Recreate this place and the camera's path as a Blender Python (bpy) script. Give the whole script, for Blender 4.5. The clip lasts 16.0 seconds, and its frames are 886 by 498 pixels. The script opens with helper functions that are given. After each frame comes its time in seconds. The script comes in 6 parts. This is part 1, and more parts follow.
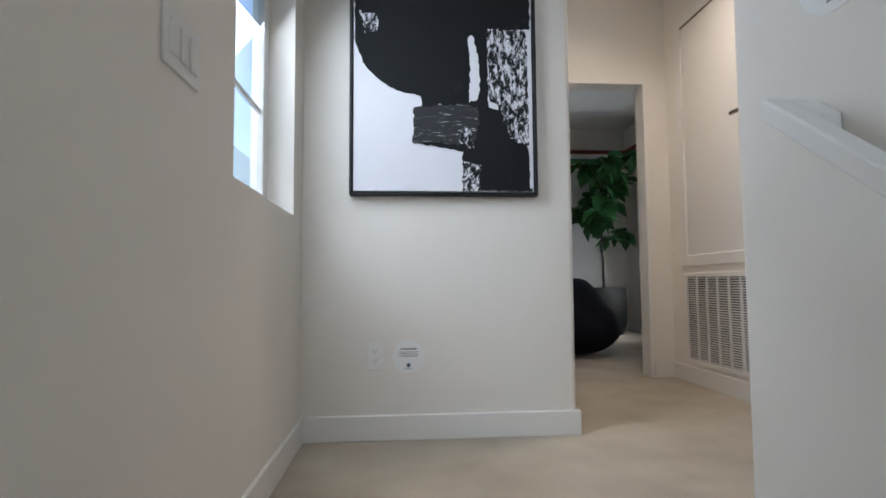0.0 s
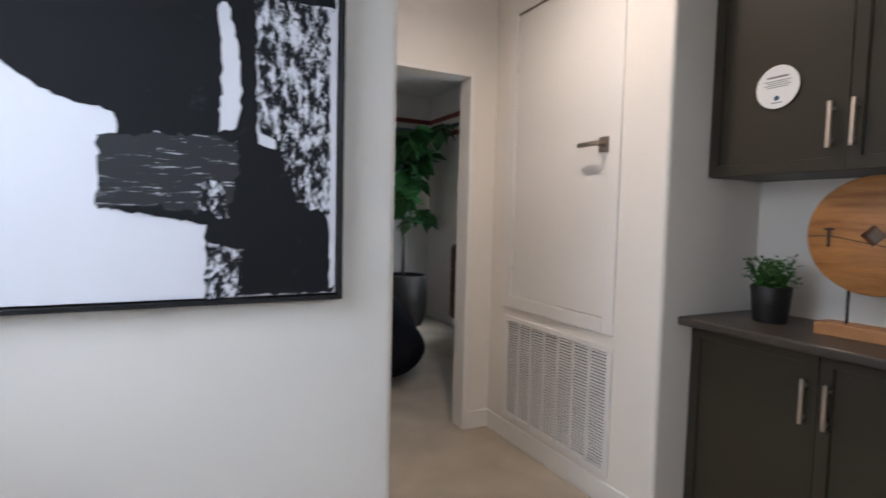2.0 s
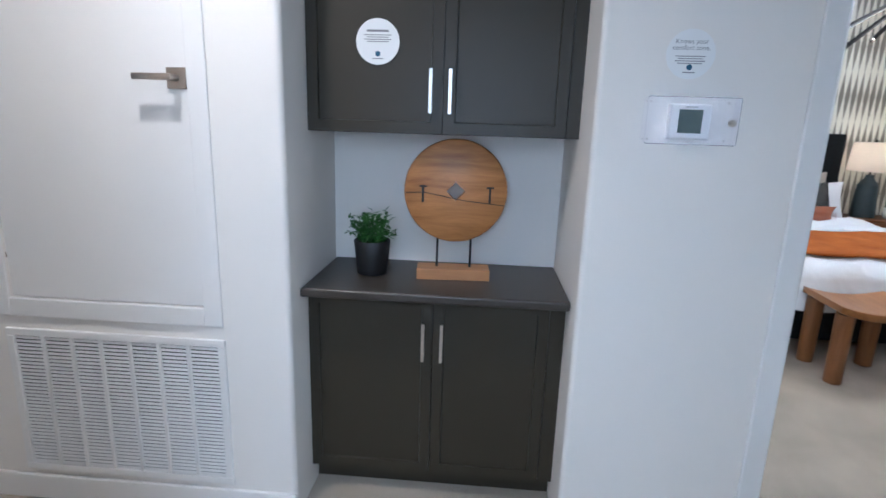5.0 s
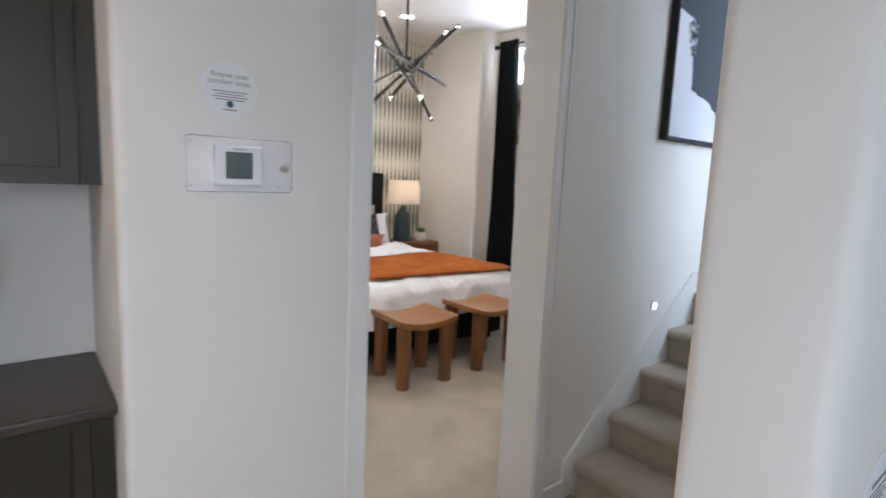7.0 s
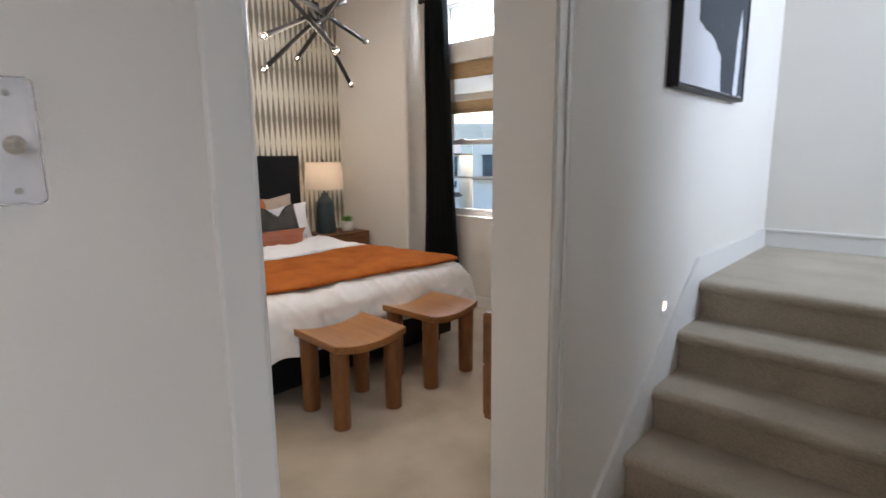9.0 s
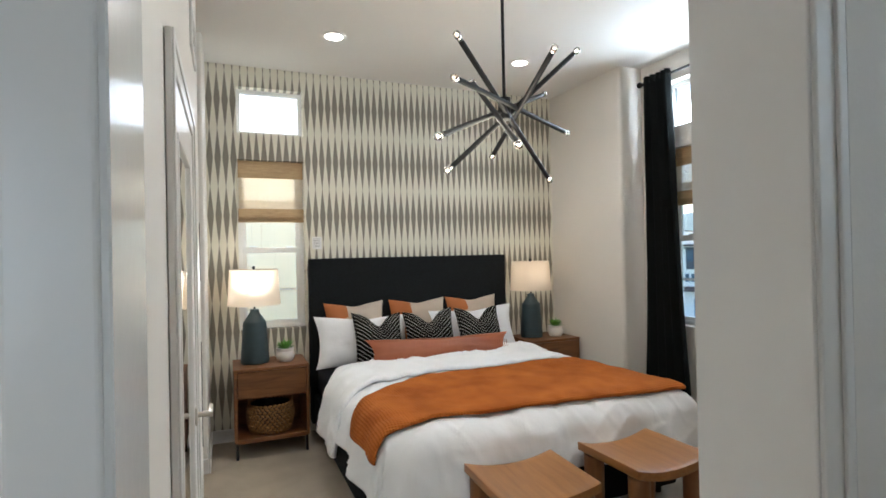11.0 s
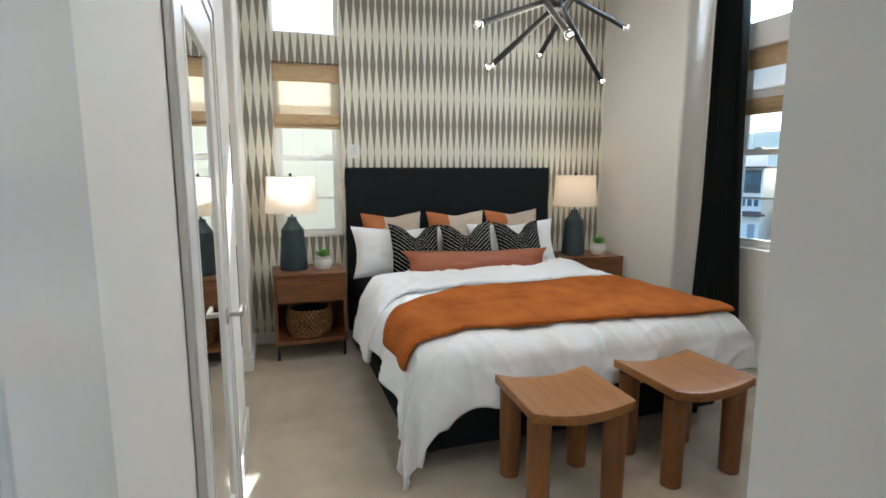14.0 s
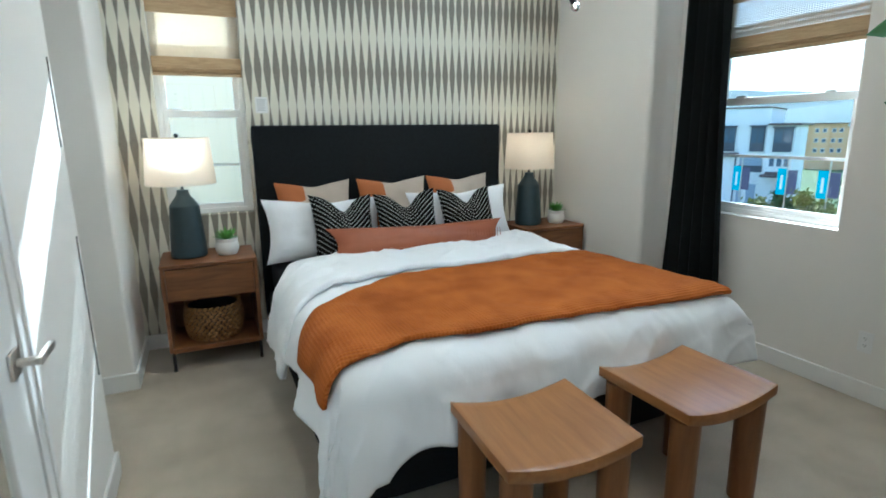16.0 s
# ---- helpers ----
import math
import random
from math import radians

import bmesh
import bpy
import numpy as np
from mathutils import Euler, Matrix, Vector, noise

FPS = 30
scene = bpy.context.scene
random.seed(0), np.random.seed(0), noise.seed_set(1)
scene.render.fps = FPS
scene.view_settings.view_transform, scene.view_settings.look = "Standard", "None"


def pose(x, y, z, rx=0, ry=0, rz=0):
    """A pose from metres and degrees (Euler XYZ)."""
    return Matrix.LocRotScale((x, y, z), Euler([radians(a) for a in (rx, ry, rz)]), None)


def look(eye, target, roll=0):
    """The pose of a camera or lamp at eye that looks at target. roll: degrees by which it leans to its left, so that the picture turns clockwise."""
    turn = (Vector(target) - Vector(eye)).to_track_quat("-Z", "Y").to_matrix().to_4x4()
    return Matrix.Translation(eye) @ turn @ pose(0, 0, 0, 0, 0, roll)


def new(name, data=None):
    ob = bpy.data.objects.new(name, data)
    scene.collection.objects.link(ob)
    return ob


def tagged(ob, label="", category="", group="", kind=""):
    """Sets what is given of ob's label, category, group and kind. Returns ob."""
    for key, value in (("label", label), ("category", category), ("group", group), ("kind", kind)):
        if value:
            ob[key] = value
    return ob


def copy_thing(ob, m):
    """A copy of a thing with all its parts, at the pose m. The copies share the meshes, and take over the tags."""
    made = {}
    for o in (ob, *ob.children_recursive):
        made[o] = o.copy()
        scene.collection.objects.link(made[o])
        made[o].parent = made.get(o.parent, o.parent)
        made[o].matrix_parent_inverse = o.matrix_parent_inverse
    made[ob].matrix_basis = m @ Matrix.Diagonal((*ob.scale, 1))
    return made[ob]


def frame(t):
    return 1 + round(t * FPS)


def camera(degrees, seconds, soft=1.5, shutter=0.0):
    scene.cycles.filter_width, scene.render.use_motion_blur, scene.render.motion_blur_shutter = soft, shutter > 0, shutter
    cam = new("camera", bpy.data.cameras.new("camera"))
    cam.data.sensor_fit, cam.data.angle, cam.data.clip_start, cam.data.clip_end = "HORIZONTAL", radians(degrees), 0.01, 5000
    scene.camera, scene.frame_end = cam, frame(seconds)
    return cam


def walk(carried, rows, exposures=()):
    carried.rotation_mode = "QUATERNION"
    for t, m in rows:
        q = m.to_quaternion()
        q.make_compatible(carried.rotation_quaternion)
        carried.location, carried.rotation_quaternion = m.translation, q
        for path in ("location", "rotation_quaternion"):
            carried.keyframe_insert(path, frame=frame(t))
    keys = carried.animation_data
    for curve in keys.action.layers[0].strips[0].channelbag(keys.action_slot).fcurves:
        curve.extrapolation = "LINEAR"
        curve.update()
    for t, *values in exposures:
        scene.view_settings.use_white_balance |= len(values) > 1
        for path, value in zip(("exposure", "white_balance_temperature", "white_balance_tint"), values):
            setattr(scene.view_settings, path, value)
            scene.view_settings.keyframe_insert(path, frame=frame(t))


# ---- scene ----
cam = camera(80.0, 16.0, soft=1.6, shutter=0.3)
PATH = [
    (0, (0.165, 0.099, 0.659), (0.327, 2.089, 0.786), -0.4),
    (0.5, (0.21, 0.336, 0.838), (0.394, 2.326, 0.915), 0.8),
    (1, (0.21, 0.562, 0.994), (0.463, 2.546, 1.004), 1.4),
    (1.5, (0.294, 0.771, 1.138), (0.763, 2.714, 1.064), 1.4),
    (2, (0.369, 0.982, 1.256), (1.277, 2.759, 1.135), 1.4),
    (2.5, (0.446, 1.139, 1.374), (1.744, 2.648, 1.179), 1.2),
    (3, (0.515, 1.253, 1.486), (2.1, 2.441, 1.207), 1.2),
    (3.5, (0.458, 1.424, 1.497), (2.244, 2.252, 1.144), 1.7),
    (6, (0.37, 1.822, 1.459), (2.28, 1.399, 1.045), 1.9),
    (6.5, (0.473, 1.724, 1.466), (2.242, 0.867, 1.119), 2.3),
    (7, (0.628, 1.618, 1.5), (2.167, 0.37, 1.231), 2.5),
    (7.5, (0.821, 1.603, 1.477), (2.084, 0.077, 1.203), 1.3),
    (8, (1.003, 1.569, 1.489), (2.097, -0.069, 1.145), -0.5),
    (8.5, (1.146, 1.374, 1.49), (2.316, -0.208, 1.134), -1.0),
    (9, (1.281, 1.168, 1.487), (2.623, -0.274, 1.143), -0.6),
    (9.5, (1.435, 0.978, 1.527), (2.939, -0.312, 1.254), -1.3),
    (10, (1.539, 0.787, 1.533), (3.235, -0.261, 1.379), -1.2),
    (12.5, (1.573, 0.638, 1.58), (3.461, -0.021, 1.61), -1.1),
    (13, (1.592, 0.63, 1.557), (3.489, -0.001, 1.515), -1.1),
    (13.5, (1.601, 0.624, 1.525), (3.499, 0.019, 1.353), -0.6),
    (14, (1.67, 0.592, 1.494), (3.553, -0.01, 1.198), -0.0),
    (14.5, (1.845, 0.561, 1.465), (3.702, -0.074, 1.078), 0.3),
    (15, (1.997, 0.47, 1.429), (3.827, -0.188, 0.96), 0.5),
    (15.5, (2.154, 0.346, 1.44), (3.965, -0.334, 0.932), 0.4),
    (16, (2.36, 0.331, 1.46), (4.14, -0.47, 1.026), -0.7),
]
EXPOSURES = [(0.0, 1.5, 5900, 10), (1.0, 1.44, 5750, 6), (2.5, 1.66, 5850, 16), (3.5, 1.9, 5350, 12), (6.0, 1.98, 4750, 8), (6.5, 1.94, 5050, 8), (7.0, 1.82, 5550, 11), (7.5, 1.62, 5650, 13), (8.0, 1.45, 5750, 12), (9.0, 1.5, 5950, 13), (10.0, 1.68, 5600, 8), (12.5, 1.52, 5500, 3), (13.5, 1.66, 5500, 3), (14.5, 1.67, 5050, 1), (15.5, 1.7, 4850, -4), (16.0, 1.68, 4850, -5)]
walk(cam, [(t, look(eye, target, roll)) for t, eye, target, roll in PATH], EXPOSURES)

# ---- world, sun, lamps ----
SUN_WAY = Vector((-1.0, 0.288, -0.76)).normalized()
world = bpy.data.worlds.new("world")
scene.world = world
world.use_nodes = True
wn = world.node_tree.nodes
sky = wn.new("ShaderNodeTexSky")
sky.sky_type = "NISHITA"
sky.sun_disc = False
sky.sun_elevation = math.asin(-SUN_WAY.z)
sky.sun_rotation = math.atan2(-SUN_WAY.x, -SUN_WAY.y)
sky.air_density, sky.dust_density, sky.ozone_density = 1.0, 1.5, 1.0
wn["Background"].inputs["Strength"].default_value = 0.15
world.node_tree.links.new(sky.outputs[0], wn["Background"].inputs["Color"])


def lamp(name, kind, m, power, color, **more):
    data = bpy.data.lights.new(name, kind)
    data.energy, data.color = power, color
    for key, value in more.items():
        if key == "size":
            data.shape, data.size, data.size_y = "RECTANGLE", value[0], value[1]
        elif key == "radius":
            data.shadow_soft_size = value
        elif key == "angle":
            data.angle = radians(value)
        elif key == "spread":
            data.spread = radians(value)
        elif key == "cone":
            data.spot_size, data.spot_blend = radians(value), 0.9
    ob = new(name, data)
    ob.matrix_world = m
    return ob


lamp("sun", "SUN", look((20, -3, 14), Vector((20, -3, 14)) + SUN_WAY), 5.0, (1.0, 0.93, 0.84), angle=0.5)
# fill lamp in an unseen, added landing window; daylight in the far room's window
lamp("landing_skylight", "AREA", look((-0.30, -2.0, 2.55), (1.0, -2.0, 2.2)), 16.5, (0.80, 0.90, 1.0), size=(0.85, 1.2))
# daylight in the hall window, falling inwards and down, and in the bedroom's transoms
lamp("hall_window_skylight", "AREA", look((-0.345, 1.80, 1.62), (0.75, 1.95, 0.75)), 3.6, (0.92, 0.97, 1.0), size=(0.66, 1.1), spread=145)
lamp("transom_skylight", "AREA", look((4.54, -2.942, 2.757), (4.54, 0.0, 2.2)), 8.0, (0.93, 0.97, 1.0), size=(0.84, 0.31))
lamp("far_room_skylight", "AREA", look((3.37, 5.87, 1.4), (2.0, 5.6, 1.0)), 3.2, (0.62, 0.80, 1.0), size=(0.56, 1.05))

# ---- materials ----


def material(name, color, rough=0.6, vary=0.08, scale=6.0, bump=0.0, bump_scale=80.0, metal=0.0, coat=0.0, sheen=0.0):
    m = bpy.data.materials.new(name)
    m.use_nodes = True
    t, b = m.node_tree, m.node_tree.nodes["Principled BSDF"]
    b.inputs["Roughness"].default_value, b.inputs["Metallic"].default_value = rough, metal
    b.inputs["Coat Weight"].default_value = coat
    b.inputs["Sheen Weight"].default_value = sheen
    b.inputs["Base Color"].default_value = (*color, 1)
    co = t.nodes.new("ShaderNodeTexCoord")
    if vary:
        n = t.nodes.new("ShaderNodeTexNoise")
        n.inputs["Scale"].default_value, n.inputs["Detail"].default_value = scale, 5
        t.links.new(co.outputs["Object"], n.inputs["Vector"])
        mix = t.nodes.new("ShaderNodeMix")
        mix.data_type = "RGBA"
        mix.inputs[6].default_value = (*[c * (1 - vary) for c in color], 1)
        mix.inputs[7].default_value = (*[min(1, c * (1 + vary)) for c in color], 1)
        t.links.new(n.outputs["Fac"], mix.inputs[0])
        t.links.new(mix.outputs[2], b.inputs["Base Color"])
    if bump:
        n2 = t.nodes.new("ShaderNodeTexNoise")
        n2.inputs["Scale"].default_value, n2.inputs["Detail"].default_value = bump_scale, 4
        t.links.new(co.outputs["Object"], n2.inputs["Vector"])
        bp = t.nodes.new("ShaderNodeBump")
        bp.inputs["Strength"].default_value, bp.inputs["Distance"].default_value = bump, 0.01
        t.links.new(n2.outputs["Fac"], bp.inputs["Height"])
        t.links.new(bp.outputs[0], b.inputs["Normal"])
    return m


def wood(name, dark, light, scale=3.0, rough=0.42, along="X", stretch=9.0):
    m = material(name, light, rough, vary=0)
    t, b = m.node_tree, m.node_tree.nodes["Principled BSDF"]
    co = t.nodes.new("ShaderNodeTexCoord")
    mp = t.nodes.new("ShaderNodeMapping")
    k = {"X": (1, stretch, stretch), "Y": (stretch, 1, stretch), "Z": (stretch, stretch, 1)}[along]
    mp.inputs["Scale"].default_value = k
    t.links.new(co.outputs["Object"], mp.inputs[0])
    n = t.nodes.new("ShaderNodeTexNoise")
    n.inputs["Scale"].default_value, n.inputs["Detail"].default_value, n.inputs["Roughness"].default_value = scale, 8, 0.65
    n.inputs["Distortion"].default_value = 0.6
    t.links.new(mp.outputs[0], n.inputs["Vector"])
    big = t.nodes.new("ShaderNodeTexNoise")
    big.inputs["Scale"].default_value = 2.5
    t.links.new(co.outputs["Object"], big.inputs["Vector"])
    mix = t.nodes.new("ShaderNodeMix")
    mix.data_type = "FLOAT"
    mix.inputs[0].default_value = 0.3
    t.links.new(n.outputs["Fac"], mix.inputs[2])
    t.links.new(big.outputs["Fac"], mix.inputs[3])
    r = t.nodes.new("ShaderNodeValToRGB")
    r.color_ramp.elements[0].position, r.color_ramp.elements[0].color = 0.32, (*dark, 1)
    r.color_ramp.elements[1].position, r.color_ramp.elements[1].color = 0.68, (*light, 1)
    t.links.new(mix.outputs[0], r.inputs[0])
    t.links.new(r.outputs[0], b.inputs["Base Color"])
    bp = t.nodes.new("ShaderNodeBump")
    bp.inputs["Strength"].default_value, bp.inputs["Distance"].default_value = 0.12, 0.004
    t.links.new(n.outputs["Fac"], bp.inputs["Height"])
    t.links.new(bp.outputs[0], b.inputs["Normal"])
    return m


def math_node(t, op, a, b=None, c=None):
    n = t.nodes.new("ShaderNodeMath")
    n.operation = op
    for i, v in enumerate((a, b, c)):
        if v is None:
            continue
        if isinstance(v, (int, float)):
            n.inputs[i].default_value = v
        else:
            t.links.new(v, n.inputs[i])
    return n.outputs[0]


def glow(name, color, strength):
    m = bpy.data.materials.new(name)
    m.use_nodes = True
    b = m.node_tree.nodes["Principled BSDF"]
    b.inputs["Base Color"].default_value = (*color, 1)
    b.inputs["Emission Color"].default_value = (*color, 1)
    b.inputs["Emission Strength"].default_value = strength
    return m


def clear(name, color=(1, 1, 1), rough=0.0, ior=1.45):
    m = material(name, color, rough, vary=0)
    b = m.node_tree.nodes["Principled BSDF"]
    b.inputs["Transmission Weight"].default_value, b.inputs["IOR"].default_value = 1.0, ior
    return m


PAINT = material("wall_paint", (0.80, 0.765, 0.715), 0.62, 0.025, 1.7, bump=0.05, bump_scale=110)
CEILING = material("ceiling_paint", (0.82, 0.80, 0.765), 0.75, 0.02, 1.5, bump=0.10, bump_scale=120)
TRIM = material("trim_gloss", (0.80, 0.785, 0.76), 0.30, 0.02, 3, bump=0.015, bump_scale=60)
JAMB = material("jamb_gloss", (0.79, 0.775, 0.75), 0.2, 0.02, 3, bump=0.03, bump_scale=45)
DOOR_WHITE = material("door_paint", (0.80, 0.785, 0.76), 0.32, 0.02, 3, bump=0.02, bump_scale=70)
WHITE_PLASTIC = material("white_plastic", (0.80, 0.79, 0.77), 0.35, 0.02, 5)
BLACK_PAINT = material("black_paint", (0.012, 0.012, 0.013), 0.45, 0.2, 20)
BLACK_METAL = material("black_metal", (0.010, 0.010, 0.011), 0.48, 0.2, 30)
STEEL = material("brushed_nickel", (0.62, 0.58, 0.53), 0.28, 0.08, 40, metal=1.0)
NICKEL_DARK = material("satin_nickel", (0.42, 0.37, 0.32), 0.3, 0.1, 40, metal=1.0)
CABINET = material("cabinet_paint", (0.040, 0.034, 0.023), 0.42, 0.06, 4, bump=0.02, bump_scale=150)
COUNTER = material("counter_laminate", (0.050, 0.042, 0.034), 0.36, 0.10, 25, bump=0.03, bump_scale=200)
WALNUT = wood("walnut", (0.115, 0.042, 0.013), (0.27, 0.112, 0.036), along="Y")
STOOL_WOOD = wood("stool_wood", (0.23, 0.095, 0.026), (0.39, 0.18, 0.052), scale=2.4, along="X", rough=0.36)
STOOL_LEG = wood("stool_leg_wood", (0.155, 0.060, 0.018), (0.29, 0.125, 0.040), scale=2.4, along="Z", rough=0.4)
DISC_WOOD = wood("disc_wood", (0.19, 0.07, 0.017), (0.52, 0.245, 0.072), scale=3.2, along="Y", rough=0.45)
DISC_BASE = wood("disc_base_wood", (0.35, 0.16, 0.06), (0.52, 0.27, 0.11), scale=3, along="Y")
HEADBOARD = material("charcoal_linen", (0.013, 0.0148, 0.0165), 0.95, 0.25, 60, bump=0.25, bump_scale=500)
DARK_SHEET = material("charcoal_sheet", (0.015, 0.016, 0.020), 0.85, 0.2, 8, bump=0.1, bump_scale=12)
DUVET = material("white_cotton", (0.83, 0.84, 0.86), 0.8, 0.015, 5, bump=0.16, bump_scale=8, sheen=0.1)
DUVET.node_tree.nodes["Bump"].inputs["Distance"].default_value = 0.035
PILLOW_WHITE = material("white_pillow_cotton", (0.80, 0.81, 0.84), 0.8, 0.03, 5, bump=0.4, bump_scale=13, sheen=0.15)
LEATHER = material("tan_leather", (0.30, 0.088, 0.034), 0.40, 0.12, 14, bump=0.12, bump_scale=120)
SHADE_LINEN = material("lamp_shade_linen", (0.74, 0.66, 0.56), 0.9, 0.04, 80, bump=0.1, bump_scale=300)
SHADE_LINEN.node_tree.nodes["Principled BSDF"].inputs["Subsurface Weight"].default_value = 0.0
CERAMIC = material("teal_ceramic", (0.028, 0.05, 0.06), 0.42, 0.15, 25, bump=0.05, bump_scale=120)
POT_WHITE = material("white_pot", (0.78, 0.76, 0.73), 0.45, 0.04, 20, bump=0.06, bump_scale=90)
POT_BLACK = material("black_pot", (0.006, 0.006, 0.007), 0.5, 0.1, 20)
SOIL = material("soil", (0.03, 0.02, 0.013), 1.0, 0.4, 60, bump=0.5, bump_scale=90)
SUCCULENT = material("succulent_leaf", (0.13, 0.33, 0.045), 0.5, 0.25, 30)
BOXWOOD = material("boxwood_leaf", (0.035, 0.12, 0.018), 0.5, 0.4, 40)
FIG_LEAF = material("fig_leaf", (0.026, 0.105, 0.018), 0.5, 0.35, 9, bump=0.15, bump_scale=30)
BARK = material("bark", (0.06, 0.042, 0.03), 0.85, 0.3, 20, bump=0.5, bump_scale=50)
CURTAIN = material("black_curtain", (0.0075, 0.009, 0.009), 0.9, 0.2, 40, bump=0.12, bump_scale=350)
BASKET = wood("seagrass", (0.16, 0.07, 0.02), (0.42, 0.22, 0.075), scale=8, along="Y", rough=0.6)
BAMBOO = wood("bamboo", (0.38, 0.26, 0.13), (0.60, 0.44, 0.25), scale=10, along="Y", rough=0.7)
BAMBOO_X = wood("bamboo_slat", (0.38, 0.26, 0.13), (0.60, 0.44, 0.25), scale=10, along="X", rough=0.7)
VINYL = material("vinyl_frame", (0.80, 0.80, 0.79), 0.35, 0.02, 5)
PANE = clear("window_glass")
ACRYLIC = clear("clear_acrylic", (0.96, 0.955, 0.985), 0.02, 1.2)
MIRROR = material("mirror", (0.90, 0.92, 0.91), 0.0, 0, metal=1.0)
PAPER = material("white_paper", (0.82, 0.82, 0.81), 0.5, 0.01, 5)
INK = material("grey_ink", (0.22, 0.22, 0.23), 0.6, 0)
INK_BLUE = material("blue_ink", (0.02, 0.09, 0.16), 0.6, 0)
LCD = material("lcd", (0.10, 0.135, 0.125), 0.25, 0.05, 20)
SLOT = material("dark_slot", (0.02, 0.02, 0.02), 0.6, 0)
BULB = glow("bulb_filament", (1.0, 0.72, 0.42), 40.0)
DOWNLIGHT = glow("downlight_lens", (1.0, 0.86, 0.72), 14.0)
STEP_GLOW = glow("step_light_lens", (1.0, 0.72, 0.50), 2.2)
BULB_GLASS = clear("bulb_glass")
BULB_FROST = glow("frosted_bulb", (1.0, 0.76, 0.52), 13.0)
TASSEL = material("tassel_cotton", (0.60, 0.46, 0.31), 0.9, 0.2, 40, bump=0.5, bump_scale=200)
RUST_YARN = material("rust_yarn", (0.30, 0.075, 0.03), 0.9, 0.2, 60, bump=0.5, bump_scale=250)
BLACK_YARN = material("black_white_yarn", (0.03, 0.028, 0.028), 0.9, 0.3, 60, bump=0.5, bump_scale=250)
WHITE_YARN = material("white_yarn", (0.7, 0.66, 0.6), 0.9, 0.1, 60, bump=0.5, bump_scale=250)
BAG_DARK = material("dark_fabric", (0.012, 0.013, 0.017), 0.9, 0.2, 20, bump=0.2, bump_scale=60)
STRIPE_RED = material("stripe_red_paint", (0.24, 0.055, 0.035), 0.6, 0.05, 8)
STRIPE_TEAL = material("stripe_teal_paint", (0.12, 0.19, 0.21), 0.6, 0.05, 8)
RED_CLOTH = material("red_cloth", (0.22, 0.05, 0.03), 0.9, 0.15, 8)
DARK_WOOD = wood("dark_walnut", (0.04, 0.015, 0.008), (0.11, 0.04, 0.02), along="Y")


def carpet_material():
    m = material("carpet", (0.42, 0.37, 0.30), 0.95, 0, sheen=0.2)
    t, b = m.node_tree, m.node_tree.nodes["Principled BSDF"]
    co = t.nodes.new("ShaderNodeTexCoord")
    fine = t.nodes.new("ShaderNodeTexNoise")
    fine.inputs["Scale"].default_value, fine.inputs["Detail"].default_value = 220, 3
    big = t.nodes.new("ShaderNodeTexNoise")
    big.inputs["Scale"].default_value, big.inputs["Detail"].default_value = 3.2, 4
    for n in (fine, big):
        t.links.new(co.outputs["Object"], n.inputs["Vector"])
    f = math_node(t, "ADD", math_node(t, "MULTIPLY", fine.outputs[0], 0.55), math_node(t, "MULTIPLY", big.outputs[0], 0.45))
    r = t.nodes.new("ShaderNodeValToRGB")
    r.color_ramp.elements[0].position, r.color_ramp.elements[0].color = 0.33, (0.32, 0.268, 0.198, 1)
    r.color_ramp.elements[1].position, r.color_ramp.elements[1].color = 0.66, (0.58, 0.51, 0.405, 1)
    t.links.new(f, r.inputs[0])
    t.links.new(r.outputs[0], b.inputs["Base Color"])
    bp = t.nodes.new("ShaderNodeBump")
    bp.inputs["Strength"].default_value, bp.inputs["Distance"].default_value = 0.5, 0.01
    t.links.new(fine.outputs[0], bp.inputs["Height"])
    t.links.new(bp.outputs[0], b.inputs["Normal"])
    return m


